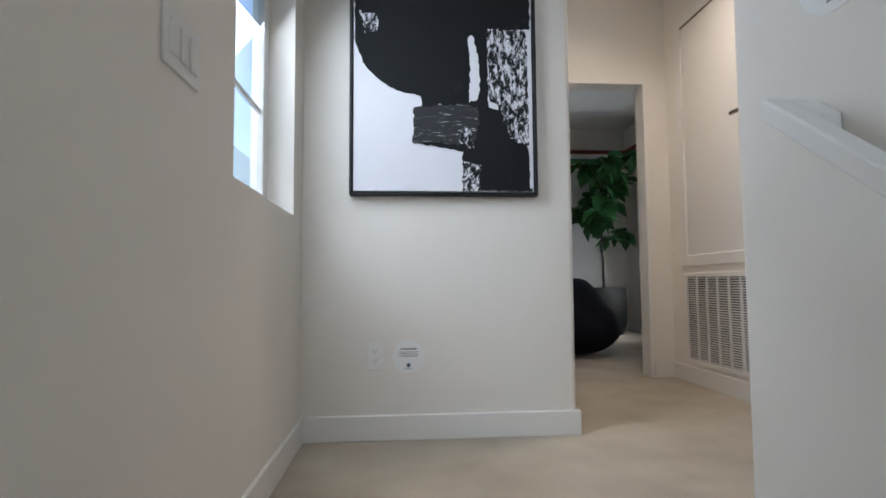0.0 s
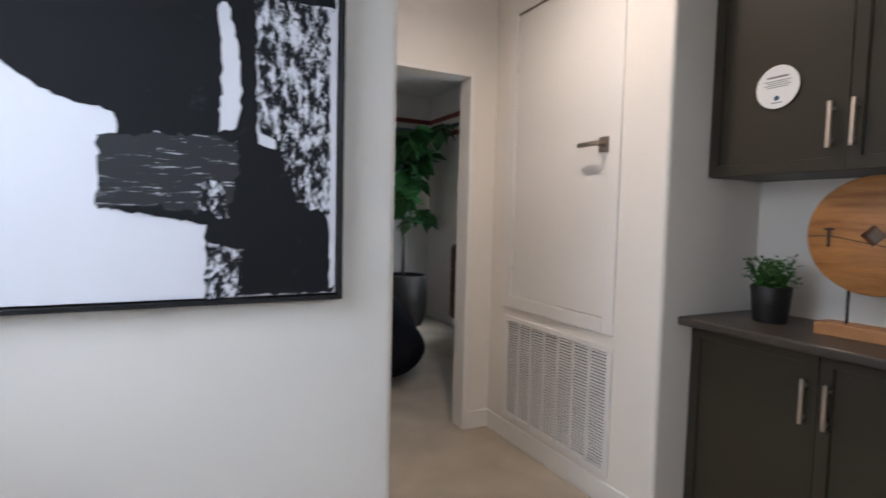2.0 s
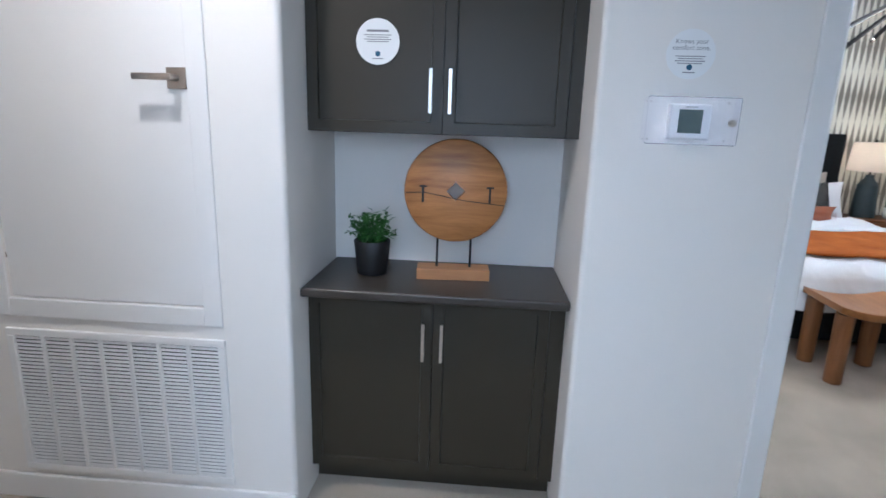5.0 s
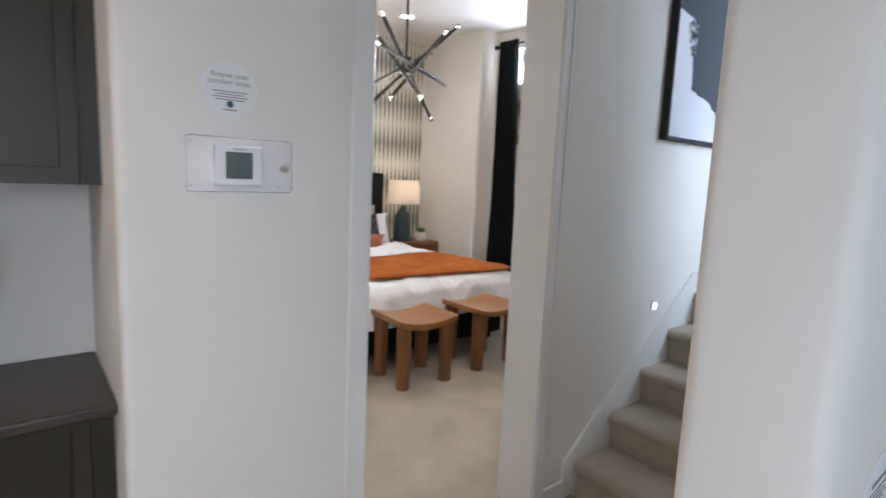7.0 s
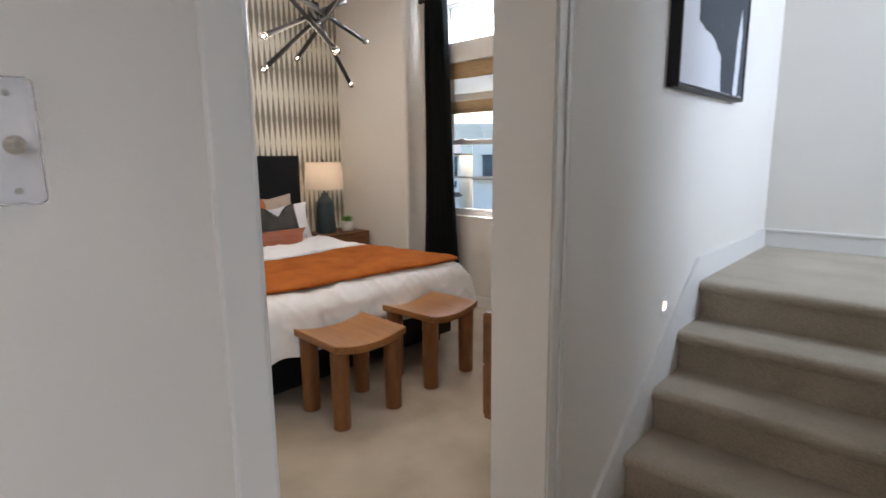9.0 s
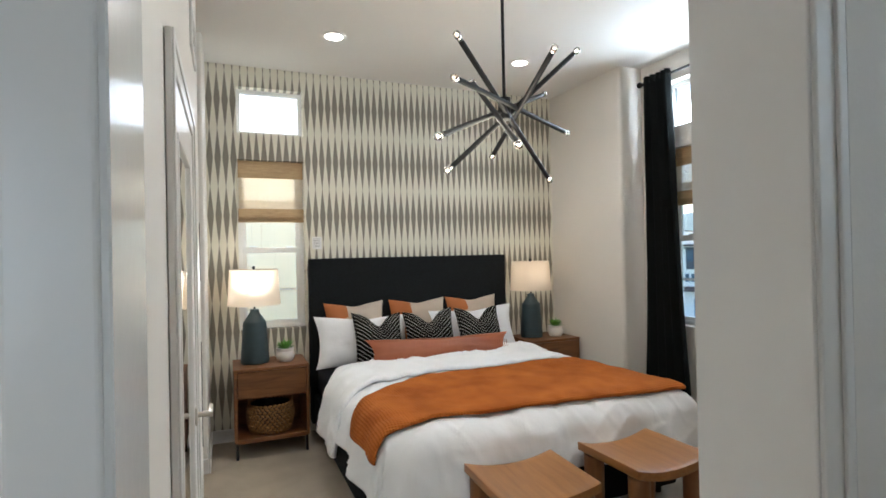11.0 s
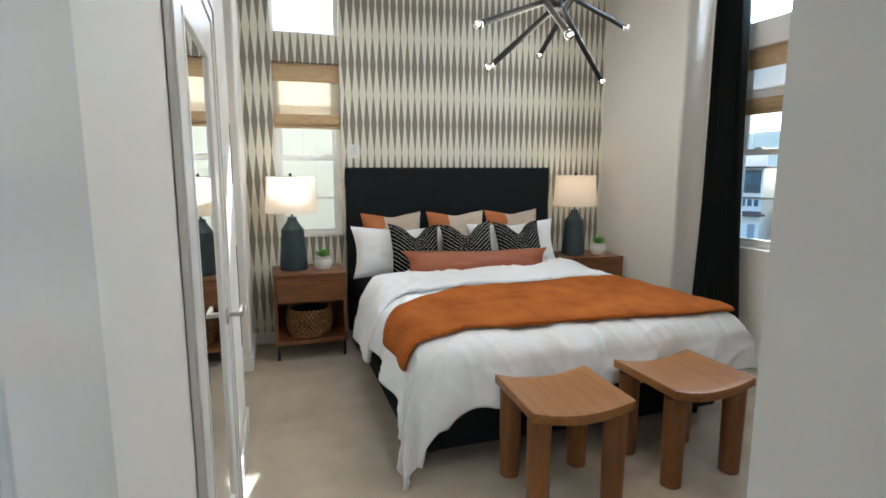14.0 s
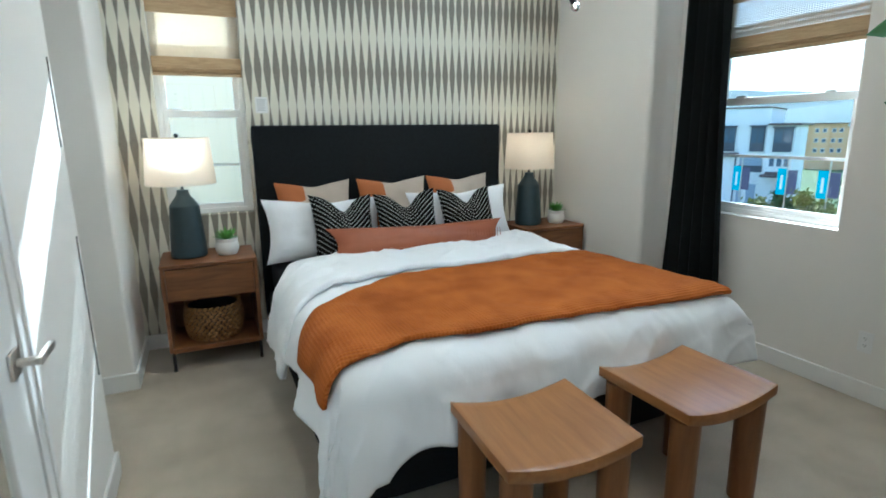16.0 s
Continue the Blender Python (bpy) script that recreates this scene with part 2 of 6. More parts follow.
def wallpaper_material():
    """Columns of slim lozenges, widest in level bands."""
    m = material("lozenge_wallpaper", (0.7, 0.68, 0.58), 0.6, 0)
    t, b = m.node_tree, m.node_tree.nodes["Principled BSDF"]
    co = t.nodes.new("ShaderNodeTexCoord")
    sp = t.nodes.new("ShaderNodeSeparateXYZ")
    t.links.new(co.outputs["Object"], sp.inputs[0])
    u = math_node(t, "FRACT", math_node(t, "DIVIDE", math_node(t, "ADD", sp.outputs[1], 20.0), 0.0615))
    u = math_node(t, "MULTIPLY", math_node(t, "ABSOLUTE", math_node(t, "SUBTRACT", u, 0.5)), 2.0)
    v = math_node(t, "FRACT", math_node(t, "DIVIDE", math_node(t, "SUBTRACT", sp.outputs[2], 1.893 - 0.245), 0.49))
    v = math_node(t, "MULTIPLY", math_node(t, "ABSOLUTE", math_node(t, "SUBTRACT", v, 0.5)), 2.0)
    half = math_node(t, "ADD", math_node(t, "MULTIPLY", math_node(t, "SUBTRACT", 1.0, v), 0.78), 0.10)
    inside = math_node(t, "MULTIPLY", math_node(t, "SUBTRACT", half, u), 9.0)
    inside = math_node(t, "MINIMUM", math_node(t, "MAXIMUM", inside, 0.0), 1.0)
    n = t.nodes.new("ShaderNodeTexNoise")
    n.inputs["Scale"].default_value, n.inputs["Detail"].default_value = 60, 5
    t.links.new(co.outputs["Object"], n.inputs["Vector"])
    ink = t.nodes.new("ShaderNodeMix")
    ink.data_type = "RGBA"
    ink.inputs[6].default_value, ink.inputs[7].default_value = (0.17, 0.155, 0.125, 1), (0.27, 0.25, 0.205, 1)
    t.links.new(n.outputs[0], ink.inputs[0])
    mix = t.nodes.new("ShaderNodeMix")
    mix.data_type = "RGBA"
    mix.inputs[6].default_value = (0.74, 0.71, 0.60, 1)
    t.links.new(ink.outputs[2], mix.inputs[7])
    t.links.new(inside, mix.inputs[0])
    t.links.new(mix.outputs[2], b.inputs["Base Color"])
    return m


def waffle_material():
    m = material("rust_waffle_knit", (0.42, 0.13, 0.03), 0.9, 0)
    t, b = m.node_tree, m.node_tree.nodes["Principled BSDF"]
    co = t.nodes.new("ShaderNodeTexCoord")
    sp = t.nodes.new("ShaderNodeSeparateXYZ")
    t.links.new(co.outputs["UV"], sp.inputs[0])
    a = math_node(t, "SINE", math_node(t, "MULTIPLY", sp.outputs[0], 2 * math.pi / 0.017))
    c = math_node(t, "SINE", math_node(t, "MULTIPLY", sp.outputs[1], 2 * math.pi / 0.017))
    h = math_node(t, "ADD", math_node(t, "MULTIPLY", a, 0.4), math_node(t, "MULTIPLY", c, 0.75))
    n = t.nodes.new("ShaderNodeTexNoise")
    n.inputs["Scale"].default_value, n.inputs["Detail"].default_value = 5, 5
    t.links.new(co.outputs["Object"], n.inputs["Vector"])
    f = math_node(t, "ADD", math_node(t, "MULTIPLY", h, 0.13), n.outputs[0])
    r = t.nodes.new("ShaderNodeValToRGB")
    r.color_ramp.elements[0].position, r.color_ramp.elements[0].color = 0.25, (0.29, 0.074, 0.011, 1)
    r.color_ramp.elements[1].position, r.color_ramp.elements[1].color = 0.8, (0.53, 0.165, 0.028, 1)
    t.links.new(f, r.inputs[0])
    t.links.new(r.outputs[0], b.inputs["Base Color"])
    bp = t.nodes.new("ShaderNodeBump")
    bp.inputs["Strength"].default_value, bp.inputs["Distance"].default_value = 0.6, 0.006
    t.links.new(h, bp.inputs["Height"])
    t.links.new(bp.outputs[0], b.inputs["Normal"])
    return m


def weave_pillow_material():
    """Black cloth with rows of white dashes in chevrons."""
    m = material("black_dash_weave", (0.012, 0.012, 0.013), 0.9, 0)
    t, b = m.node_tree, m.node_tree.nodes["Principled BSDF"]
    co = t.nodes.new("ShaderNodeTexCoord")
    sp = t.nodes.new("ShaderNodeSeparateXYZ")
    t.links.new(co.outputs["UV"], sp.inputs[0])
    fold = math_node(t, "MULTIPLY", math_node(t, "ABSOLUTE", math_node(t, "SUBTRACT", sp.outputs[0], 0.55)), 0.75)
    row = math_node(t, "FRACT", math_node(t, "MULTIPLY", math_node(t, "SUBTRACT", sp.outputs[1], fold), 13.0))
    dash = math_node(t, "FRACT", math_node(t, "MULTIPLY", sp.outputs[0], 30.0))
    on = math_node(t, "MULTIPLY", math_node(t, "LESS_THAN", row, 0.21), math_node(t, "LESS_THAN", dash, 0.55))
    mix = t.nodes.new("ShaderNodeMix")
    mix.data_type = "RGBA"
    mix.inputs[6].default_value, mix.inputs[7].default_value = (0.005, 0.005, 0.0055, 1), (0.62, 0.61, 0.55, 1)
    t.links.new(on, mix.inputs[0])
    t.links.new(mix.outputs[2], b.inputs["Base Color"])
    return m


def patch_pillow_material():
    """Oatmeal linen with a rust patch and a pale wavy band at one side."""
    m = material("rust_patch_linen", (0.5, 0.42, 0.33), 0.9, 0, bump=0.1, bump_scale=300)
    t, b = m.node_tree, m.node_tree.nodes["Principled BSDF"]
    co = t.nodes.new("ShaderNodeTexCoord")
    sp = t.nodes.new("ShaderNodeSeparateXYZ")
    t.links.new(co.outputs["UV"], sp.inputs[0])
    side = math_node(t, "LESS_THAN", sp.outputs[0], 0.36)
    wave = math_node(t, "ADD", sp.outputs[1], math_node(t, "MULTIPLY", math_node(t, "SINE", math_node(t, "MULTIPLY", sp.outputs[0], 9.0)), 0.05))
    band = math_node(t, "LESS_THAN", math_node(t, "ABSOLUTE", math_node(t, "SUBTRACT", wave, 0.66)), 0.075)
    rust = t.nodes.new("ShaderNodeMix")
    rust.data_type = "RGBA"
    rust.inputs[6].default_value, rust.inputs[7].default_value = (0.40, 0.135, 0.04, 1), (0.60, 0.52, 0.42, 1)
    t.links.new(band, rust.inputs[0])
    mix = t.nodes.new("ShaderNodeMix")
    mix.data_type = "RGBA"
    mix.inputs[6].default_value = (0.50, 0.42, 0.34, 1)
    t.links.new(side, mix.inputs[0])
    t.links.new(rust.outputs[2], mix.inputs[7])
    t.links.new(mix.outputs[2], b.inputs["Base Color"])
    return m


def woven_shade_material():
    """Open weave of bamboo strips, through which daylight shows."""
    m = material("woven_bamboo", (0.60, 0.53, 0.42), 0.75, 0.2, 40, bump=0.3, bump_scale=200)
    t, b = m.node_tree, m.node_tree.nodes["Principled BSDF"]
    out = t.nodes["Material Output"]
    tr = t.nodes.new("ShaderNodeBsdfTranslucent")
    tr.inputs[0].default_value = (0.90, 0.83, 0.72, 1)
    mx = t.nodes.new("ShaderNodeMixShader")
    mx.inputs[0].default_value = 0.47
    t.links.new(b.outputs[0], mx.inputs[1])
    t.links.new(tr.outputs[0], mx.inputs[2])
    t.links.new(mx.outputs[0], out.inputs[0])
    return m


def shade_cloth_material():
    m = material("linen_shade_cloth", (0.74, 0.67, 0.58), 0.9, 0.05, 90, bump=0.08, bump_scale=300)
    t, b = m.node_tree, m.node_tree.nodes["Principled BSDF"]
    tr = t.nodes.new("ShaderNodeBsdfTranslucent")
    tr.inputs[0].default_value = (0.80, 0.70, 0.58, 1)
    mx = t.nodes.new("ShaderNodeMixShader")
    mx.inputs[0].default_value = 0.45
    t.links.new(b.outputs[0], mx.inputs[1])
    t.links.new(tr.outputs[0], mx.inputs[2])
    t.links.new(mx.outputs[0], t.nodes["Material Output"].inputs[0])
    return m


CARPET = carpet_material()
WALLPAPER = wallpaper_material()
WAFFLE = waffle_material()
DASH_WEAVE = weave_pillow_material()
PATCH_LINEN = patch_pillow_material()
WOVEN = woven_shade_material()
SHADE_CLOTH = shade_cloth_material()
CANVAS = material("white_canvas", (0.71, 0.71, 0.76), 0.6, 0.02, 8, bump=0.08, bump_scale=400)


def brush_paint(name, color, streak, dry):
    """Brushed paint: dry strokes let the canvas show through in streaks along z."""
    m = material(name, color, 0.78, 0, bump=0.05, bump_scale=200)
    t, b = m.node_tree, m.node_tree.nodes["Principled BSDF"]
    co = t.nodes.new("ShaderNodeTexCoord")
    mp = t.nodes.new("ShaderNodeMapping")
    mp.inputs["Scale"].default_value = streak
    t.links.new(co.outputs["Object"], mp.inputs[0])
    n = t.nodes.new("ShaderNodeTexNoise")
    n.inputs["Scale"].default_value, n.inputs["Detail"].default_value, n.inputs["Roughness"].default_value = 4, 9, 0.75
    t.links.new(mp.outputs[0], n.inputs["Vector"])
    r = t.nodes.new("ShaderNodeValToRGB")
    e = r.color_ramp.elements
    e[0].position, e[0].color = dry, (*color, 1)
    e[1].position, e[1].color = dry + 0.05, (0.71, 0.71, 0.76, 1) if dry < 0.6 else (*[c * 2.0 for c in color], 1)
    t.links.new(n.outputs[0], r.inputs[0])
    t.links.new(r.outputs[0], b.inputs["Base Color"])
    return m


INK_SOLID = brush_paint("black_brush_paint", (0.011, 0.012, 0.014), (3, 3, 3), 0.62)
INK_DRY = brush_paint("dry_black_brush_paint", (0.012, 0.013, 0.015), (17, 17, 8), 0.50)
for m, level in ((HEADBOARD, 0.14), (DARK_SHEET, 0.1), (CURTAIN, 0.14), (BAG_DARK, 0.1), (DASH_WEAVE, 0.1), (INK_DRY, 0.2), (INK_SOLID, 0.2), (BLACK_PAINT, 0.3), (BLACK_METAL, 0.3), (CABINET, 0.3), (COUNTER, 0.4), (WAFFLE, 0.15), (CARPET, 0.15)):
    m.node_tree.nodes["Principled BSDF"].inputs["Specular IOR Level"].default_value = level
INK_SLATE = brush_paint("slate_brush_paint", (0.045, 0.051, 0.066), (3, 3, 3), 0.62)
INK_WASH = brush_paint("grey_wash_paint", (0.022, 0.023, 0.026), (3, 3, 34), 0.58)

# ---- mesh helpers ----


def box_bm(bm, lo, hi, bevel=0.0, segments=2):
    lo, hi = [min(a, b) for a, b in zip(lo, hi)], [max(a, b) for a, b in zip(lo, hi)]
    made = bmesh.ops.create_cube(bm, size=1.0)["verts"]
    for v in made:
        v.co = Vector([lo[i] + (v.co[i] + 0.5) * (hi[i] - lo[i]) for i in range(3)])
    if bevel:
        edges = list({e for v in made for e in v.link_edges})
        bmesh.ops.bevel(bm, geom=edges, offset=bevel, segments=segments, affect="EDGES", profile=0.5)
    return bm


def boxes(*spans, bevel=0.0, segments=2):
    bm = bmesh.new()
    for lo, hi in spans:
        one = bmesh.new()
        box_bm(one, lo, hi, bevel, segments)
        me = bpy.data.meshes.new("tmp")
        one.to_mesh(me)
        one.free()
        bm.from_mesh(me)
        bpy.data.meshes.remove(me)
    return bm


def lathe(profile, segments=32, center=(0, 0, 0), cap=True):
    """A turned body about z from (radius, height) pairs."""
    bm = bmesh.new()
    rings = []
    for r, z in profile:
        rings.append([bm.verts.new((center[0] + r * math.cos(a), center[1] + r * math.sin(a), center[2] + z))
                      for a in (2 * math.pi * i / segments for i in range(segments))])
    for a, b in zip(rings, rings[1:]):
        for i in range(segments):
            j = (i + 1) % segments
            bm.faces.new((a[i], a[j], b[j], b[i]))
    if cap:
        bm.faces.new(list(reversed(rings[0])))
        bm.faces.new(rings[-1])
    return bm


def rod(bm, a, b, r, segments=10, r2=None):
    a, b = Vector(a), Vector(b)
    m = Matrix.Translation((a + b) / 2) @ (b - a).to_track_quat("Z", "Y").to_matrix().to_4x4()
    bmesh.ops.create_cone(bm, cap_ends=True, segments=segments, radius1=r, radius2=r if r2 is None else r2, depth=(b - a).length, matrix=m)
    return bm


def prism(points, z0, z1, rounds=None, steps=6):
    """A floor-plan outline drawn up from z0 to z1; rounds: corner number to radius."""
    rounds = rounds or {}
    out = []
    n = len(points)
    for i, p in enumerate(points):
        p = Vector(p)
        r = rounds.get(i, 0)
        if not r:
            out.append(p)
            continue
        a, b = (Vector(points[i - 1]) - p).normalized(), (Vector(points[(i + 1) % n]) - p).normalized()
        c = p + (a + b) * r
        for k in range(steps + 1):
            q = (a * math.cos(math.pi / 2 * k / steps) * -1 + b * math.sin(math.pi / 2 * k / steps) * -1)
            out.append(c + Vector((-b * math.cos(math.pi / 2 * k / steps) - a * math.sin(math.pi / 2 * k / steps))) * r)
    bm = bmesh.new()
    lo = [bm.verts.new((p[0], p[1], z0)) for p in out]
    hi = [bm.verts.new((p[0], p[1], z1)) for p in out]
    m = len(out)
    for i in range(m):
        j = (i + 1) % m
        bm.faces.new((lo[i], lo[j], hi[j], hi[i]))
    bm.faces.new(hi)
    bm.faces.new(list(reversed(lo)))
    bmesh.ops.recalc_face_normals(bm, faces=bm.faces)
    return bm


def mesh_of(name, bm, mat, smooth=False):
    me = bpy.data.meshes.new(name)
    bm.normal_update()
    bm.to_mesh(me)
    bm.free()
    if mat:
        me.materials.append(mat)
    if smooth:
        for p in me.polygons:
            p.use_smooth = True
        me.set_sharp_from_angle(angle=radians(40))
    return me


def thing(name, at, label, category, group="", turn=0.0):
    ob = new(name)
    ob.empty_display_size = 0.05
    ob.location, ob.rotation_euler = at, (0, 0, radians(turn))
    return tagged(ob, label, category, group)


def part(name, bm, mat, parent, label="", smooth=False, at=None):
    ob = new(name, mesh_of(name, bm, mat, smooth))
    ob.parent = parent
    if at is not None:
        ob.matrix_local = at
    if label:
        ob["label"] = label
    return ob


def solid(name, bm, mat, label, category, smooth=False, group="", at=None):
    ob = new(name, mesh_of(name, bm, mat, smooth))
    if at is not None:
        ob.matrix_world = at
    return tagged(ob, label, category, group)


def structure(name, bm, mat, label, smooth=False):
    return tagged(new(name, mesh_of(name, bm, mat, smooth)), label, name.split("_")[0], kind="structure")


def holed(axis, plane0, plane1, along0, along1, z0, z1, holes):
    """Boxes of a wall between two planes, left open at holes (along0, along1, z0, z1)."""
    spans = []
    us = sorted({along0, along1, *[h[0] for h in holes], *[h[1] for h in holes]})
    for a, b in zip(us, us[1:]):
        zs = [z0]
        for h in sorted((h for h in holes if h[0] <= a and h[1] >= b), key=lambda h: h[2]):
            zs += [h[2], h[3]]
        zs.append(z1)
        for lo, hi in zip(zs[::2], zs[1::2]):
            if hi - lo > 1e-6:
                spans.append(((plane0, a, lo), (plane1, b, hi)) if axis == "x" else ((a, plane0, lo), (b, plane1, hi)))
    bm = bmesh.new()
    for lo, hi in spans:
        box_bm(bm, lo, hi)
    bmesh.ops.remove_doubles(bm, verts=bm.verts, dist=1e-5)
    return bm


def join(*bms):
    out = bmesh.new()
    for b in bms:
        me = bpy.data.meshes.new("tmp")
        b.to_mesh(me)
        b.free()
        out.from_mesh(me)
        bpy.data.meshes.remove(me)
    return out

# ---- the large structure ----
HALL, BED_CEIL, HALL_CEIL = 2.06, 3.17, 2.74
TOP, DEEP = 4.3, -2.9

structure("floor", boxes(((-0.25, 1.17, -0.25), (2.24, 3.77, 0)), ((0.912, -0.41, -0.25), (2.24, 1.17, 0)),
                         ((2.24, -2.9, -0.25), (6.40, 2.2, 0)), ((2.24, 2.2, -0.25), (2.74, 2.6, 0)), ((-0.4, 3.77, -0.25), (3.4, 7.2, 0))),
          CARPET, "beige cut-pile carpet through hall and bedrooms")

# stairwell side and hall side, with the hall window and the added landing window
structure("wall_west", holed("x", -0.42, -0.25, -2.85, 3.65, DEEP, TOP, [(1.44, 2.185, 0.925, 2.25), (-2.45, -1.55, 1.95, 3.2)]),
          PAINT, "white painted wall with a deep window opening")
structure("wall_art", prism([(-0.25, 2.375), (0.93, 2.375), (0.93, 3.65), (0.81, 3.65), (0.81, 2.48), (-0.25, 2.48)], -0.2, HALL_CEIL, {1: 0.022}),
          PAINT, "white painted wall with a rounded corner", smooth=True)
structure("wall_north", holed("y", 3.65, 3.77, -0.42, 4.0, -0.2, HALL_CEIL, [(1.07, 1.905, -0.001, 2.075)]), PAINT, "white wall with a doorway")
structure("wall_closet", join(
    holed("x", HALL, 2.18, 2.432, 3.65, 0, HALL_CEIL, [(2.717, 3.44, 0.825, 2.37)]),
    prism([(HALL, 2.432), (HALL, 2.41), (2.64, 2.41), (2.64, 2.51), (2.18, 2.51), (2.18, 2.432)], 0, HALL_CEIL, {1: 0.02})),
    PAINT, "white wall round the utility closet", smooth=True)
structure("wall_niche_back", boxes(((2.64, 1.32, 0), (2.74, 2.51, HALL_CEIL))), PAINT, "white wall behind the cabinet niche")
structure("wall_thermostat", prism([(HALL, 0.776), (2.24, 0.776), (2.24, 0.985), (2.64, 0.985), (2.64, 1.44), (HALL, 1.44)], 0, HALL_CEIL, {5: 0.02}),
          PAINT, "white orange-peel wall beside the bedroom doorway", smooth=True)
structure("wall_lintel", boxes(((HALL, -0.118, 2.44), (2.24, 0.776, TOP))), PAINT, "white wall above the bedroom doorway")
structure("wall_stair_east", boxes(((HALL, -2.85, -0.2), (2.24, -0.118, TOP))), PAINT, "white wall along the upper stairs")
structure("wall_stair_south", boxes(((-0.42, -3.0, DEEP), (2.24, -2.70, TOP))), PAINT, "white wall at the stair landing")
structure("wall_middle", prism([(0.765, -1.43), (0.926, -1.43), (0.926, 0.99), (0.765, 0.99)], DEEP, TOP, {2: 0.022, 3: 0.022}),
          PAINT, "white orange-peel wall between the two flights", smooth=True)
structure("wall_under_hall", boxes(((-0.25, 1.17, DEEP), (0.76, 1.25, -0.25))), PAINT, "white wall under the hall")
structure("ceiling_hall", boxes(((-0.42, 0.96, HALL_CEIL), (2.74, 3.77, HALL_CEIL + 0.1))), CEILING, "white flat ceiling of the hall")
structure("ceiling_stairs", boxes(((-0.42, -3.0, TOP), (2.30, 0.96, TOP + 0.1)), ((-0.42, 0.96, HALL_CEIL + 0.1), (2.30, 1.06, TOP + 0.1))), CEILING, "white ceiling high over the stairs")

# the bedroom
structure("wall_bed_head", holed("x", 6.30, 6.46, -2.95, 1.0, -0.2, BED_CEIL, [(0.055, 0.607, 0.915, 2.375), (0.055, 0.607, 2.60, 2.995)]),
          WALLPAPER, "wall papered in grey and cream lozenges")
structure("wall_bed_north", prism([(2.24, 0.845), (4.79, 0.845), (4.79, 0.985), (2.24, 0.985)], 0, BED_CEIL, {1: 0.015}),
          PAINT, "white bedroom wall with the mirrored door", smooth=True)
structure("wall_bed_pier", prism([(5.675, 0.845), (6.30, 0.845), (6.30, 1.0), (5.80, 1.0), (5.80, 2.2), (5.675, 2.2)], 0, BED_CEIL, {0: 0.02}),
          PAINT, "white wall pier with a rounded corner", smooth=True)
structure("wall_passage", boxes(((4.67, 0.985, 0), (4.79, 2.2, BED_CEIL)), ((4.67, 2.2, 0), (5.80, 2.3, BED_CEIL))), PAINT, "white passage walls")
structure("wall_bed_south", holed("y", -2.95, -2.79, 2.24, 5.22, -0.2, BED_CEIL, [(4.03, 4.96, 0.90, 2.385), (4.03, 4.96, 2.56, 2.955)]),
          PAINT, "white bedroom wall with stacked windows")
structure("wall_bed_column", prism([(5.22, -2.54), (5.22, -2.95), (6.30, -2.95), (6.30, -2.54)], 0, BED_CEIL, {0: 0.035}),
          PAINT, "white wall with a rounded edge beside the curtain", smooth=True)
structure("wall_bed_west_high", boxes(((2.24, -2.90, -0.2), (2.255, -0.118, BED_CEIL)), ((2.24, -0.118, 2.44), (2.26, 0.845, BED_CEIL))), PAINT, "white bedroom wall behind the dresser")
structure("ceiling_bedroom", boxes(((2.16, -2.95, BED_CEIL), (6.46, 2.3, BED_CEIL + 0.1))), CEILING, "white flat bedroom ceiling")

# the far room
structure("wall_far_east", holed("x", 3.25, 3.40, 3.77, 7.2, -0.2, HALL_CEIL, [(5.55, 6.20, 0.8, 2.0)]), PAINT, "white wall with a window in the far room")
structure("wall_far_north", boxes(((-0.42, 7.05, -0.2), (3.40, 7.2, HALL_CEIL))), PAINT, "white wall of the far room")
structure("wall_far_west", boxes(((-0.52, 3.65, -0.2), (-0.42, 7.2, HALL_CEIL))), PAINT, "white wall of the far room")
structure("ceiling_far", boxes(((-0.52, 3.77, HALL_CEIL), (3.40, 7.2, HALL_CEIL + 0.1))), CEILING, "white ceiling of the far room")

# baseboards, butted end to end
BB = 0.105


def baseboard(name, spans):
    bm = boxes(*[((a[0], a[1], 0.0), (b[0], b[1], BB)) for a, b in spans], bevel=0.003, segments=1)
    structure(name, bm, TRIM, "white painted baseboard")


baseboard("baseboard_art", [((-0.25, 2.361), (0.944, 2.375)), ((0.93, 2.375), (0.944, 3.65))])
baseboard("baseboard_west", [((-0.25, 1.17), (-0.236, 2.361))])
baseboard("baseboard_closet", [((2.046, 2.41), (2.06, 3.636)), ((1.91, 3.636), (2.06, 3.65)), ((0.944, 3.636), (1.05, 3.65))])
baseboard("baseboard_hall", [((2.046, 0.833), (2.06, 1.44)), ((2.046, -0.32), (2.06, -0.172))])
baseboard("baseboard_bed_north", [((2.26, 0.831), (2.985, 0.845)), ((3.995, 0.831), (4.804, 0.845)), ((4.79, 0.845), (4.804, 2.2))])
baseboard("baseboard_pier", [((5.661, 0.831), (6.286, 0.845)), ((5.661, 0.845), (5.675, 2.2))])
baseboard("baseboard_head", [((6.286, -2.54), (6.30, 0.845))])
baseboard("baseboard_south", [((2.26, -2.79), (5.206, -2.776)), ((5.206, -2.79), (5.22, -2.526)), ((5.22, -2.54), (6.286, -2.526))])
baseboard("baseboard_far", [((-0.42, 7.036), (3.25, 7.05)), ((3.236, 3.77), (3.25, 7.036))])

# ---- stairs ----
RISE, RUN, NOSE = 0.18, 0.2545, -0.395


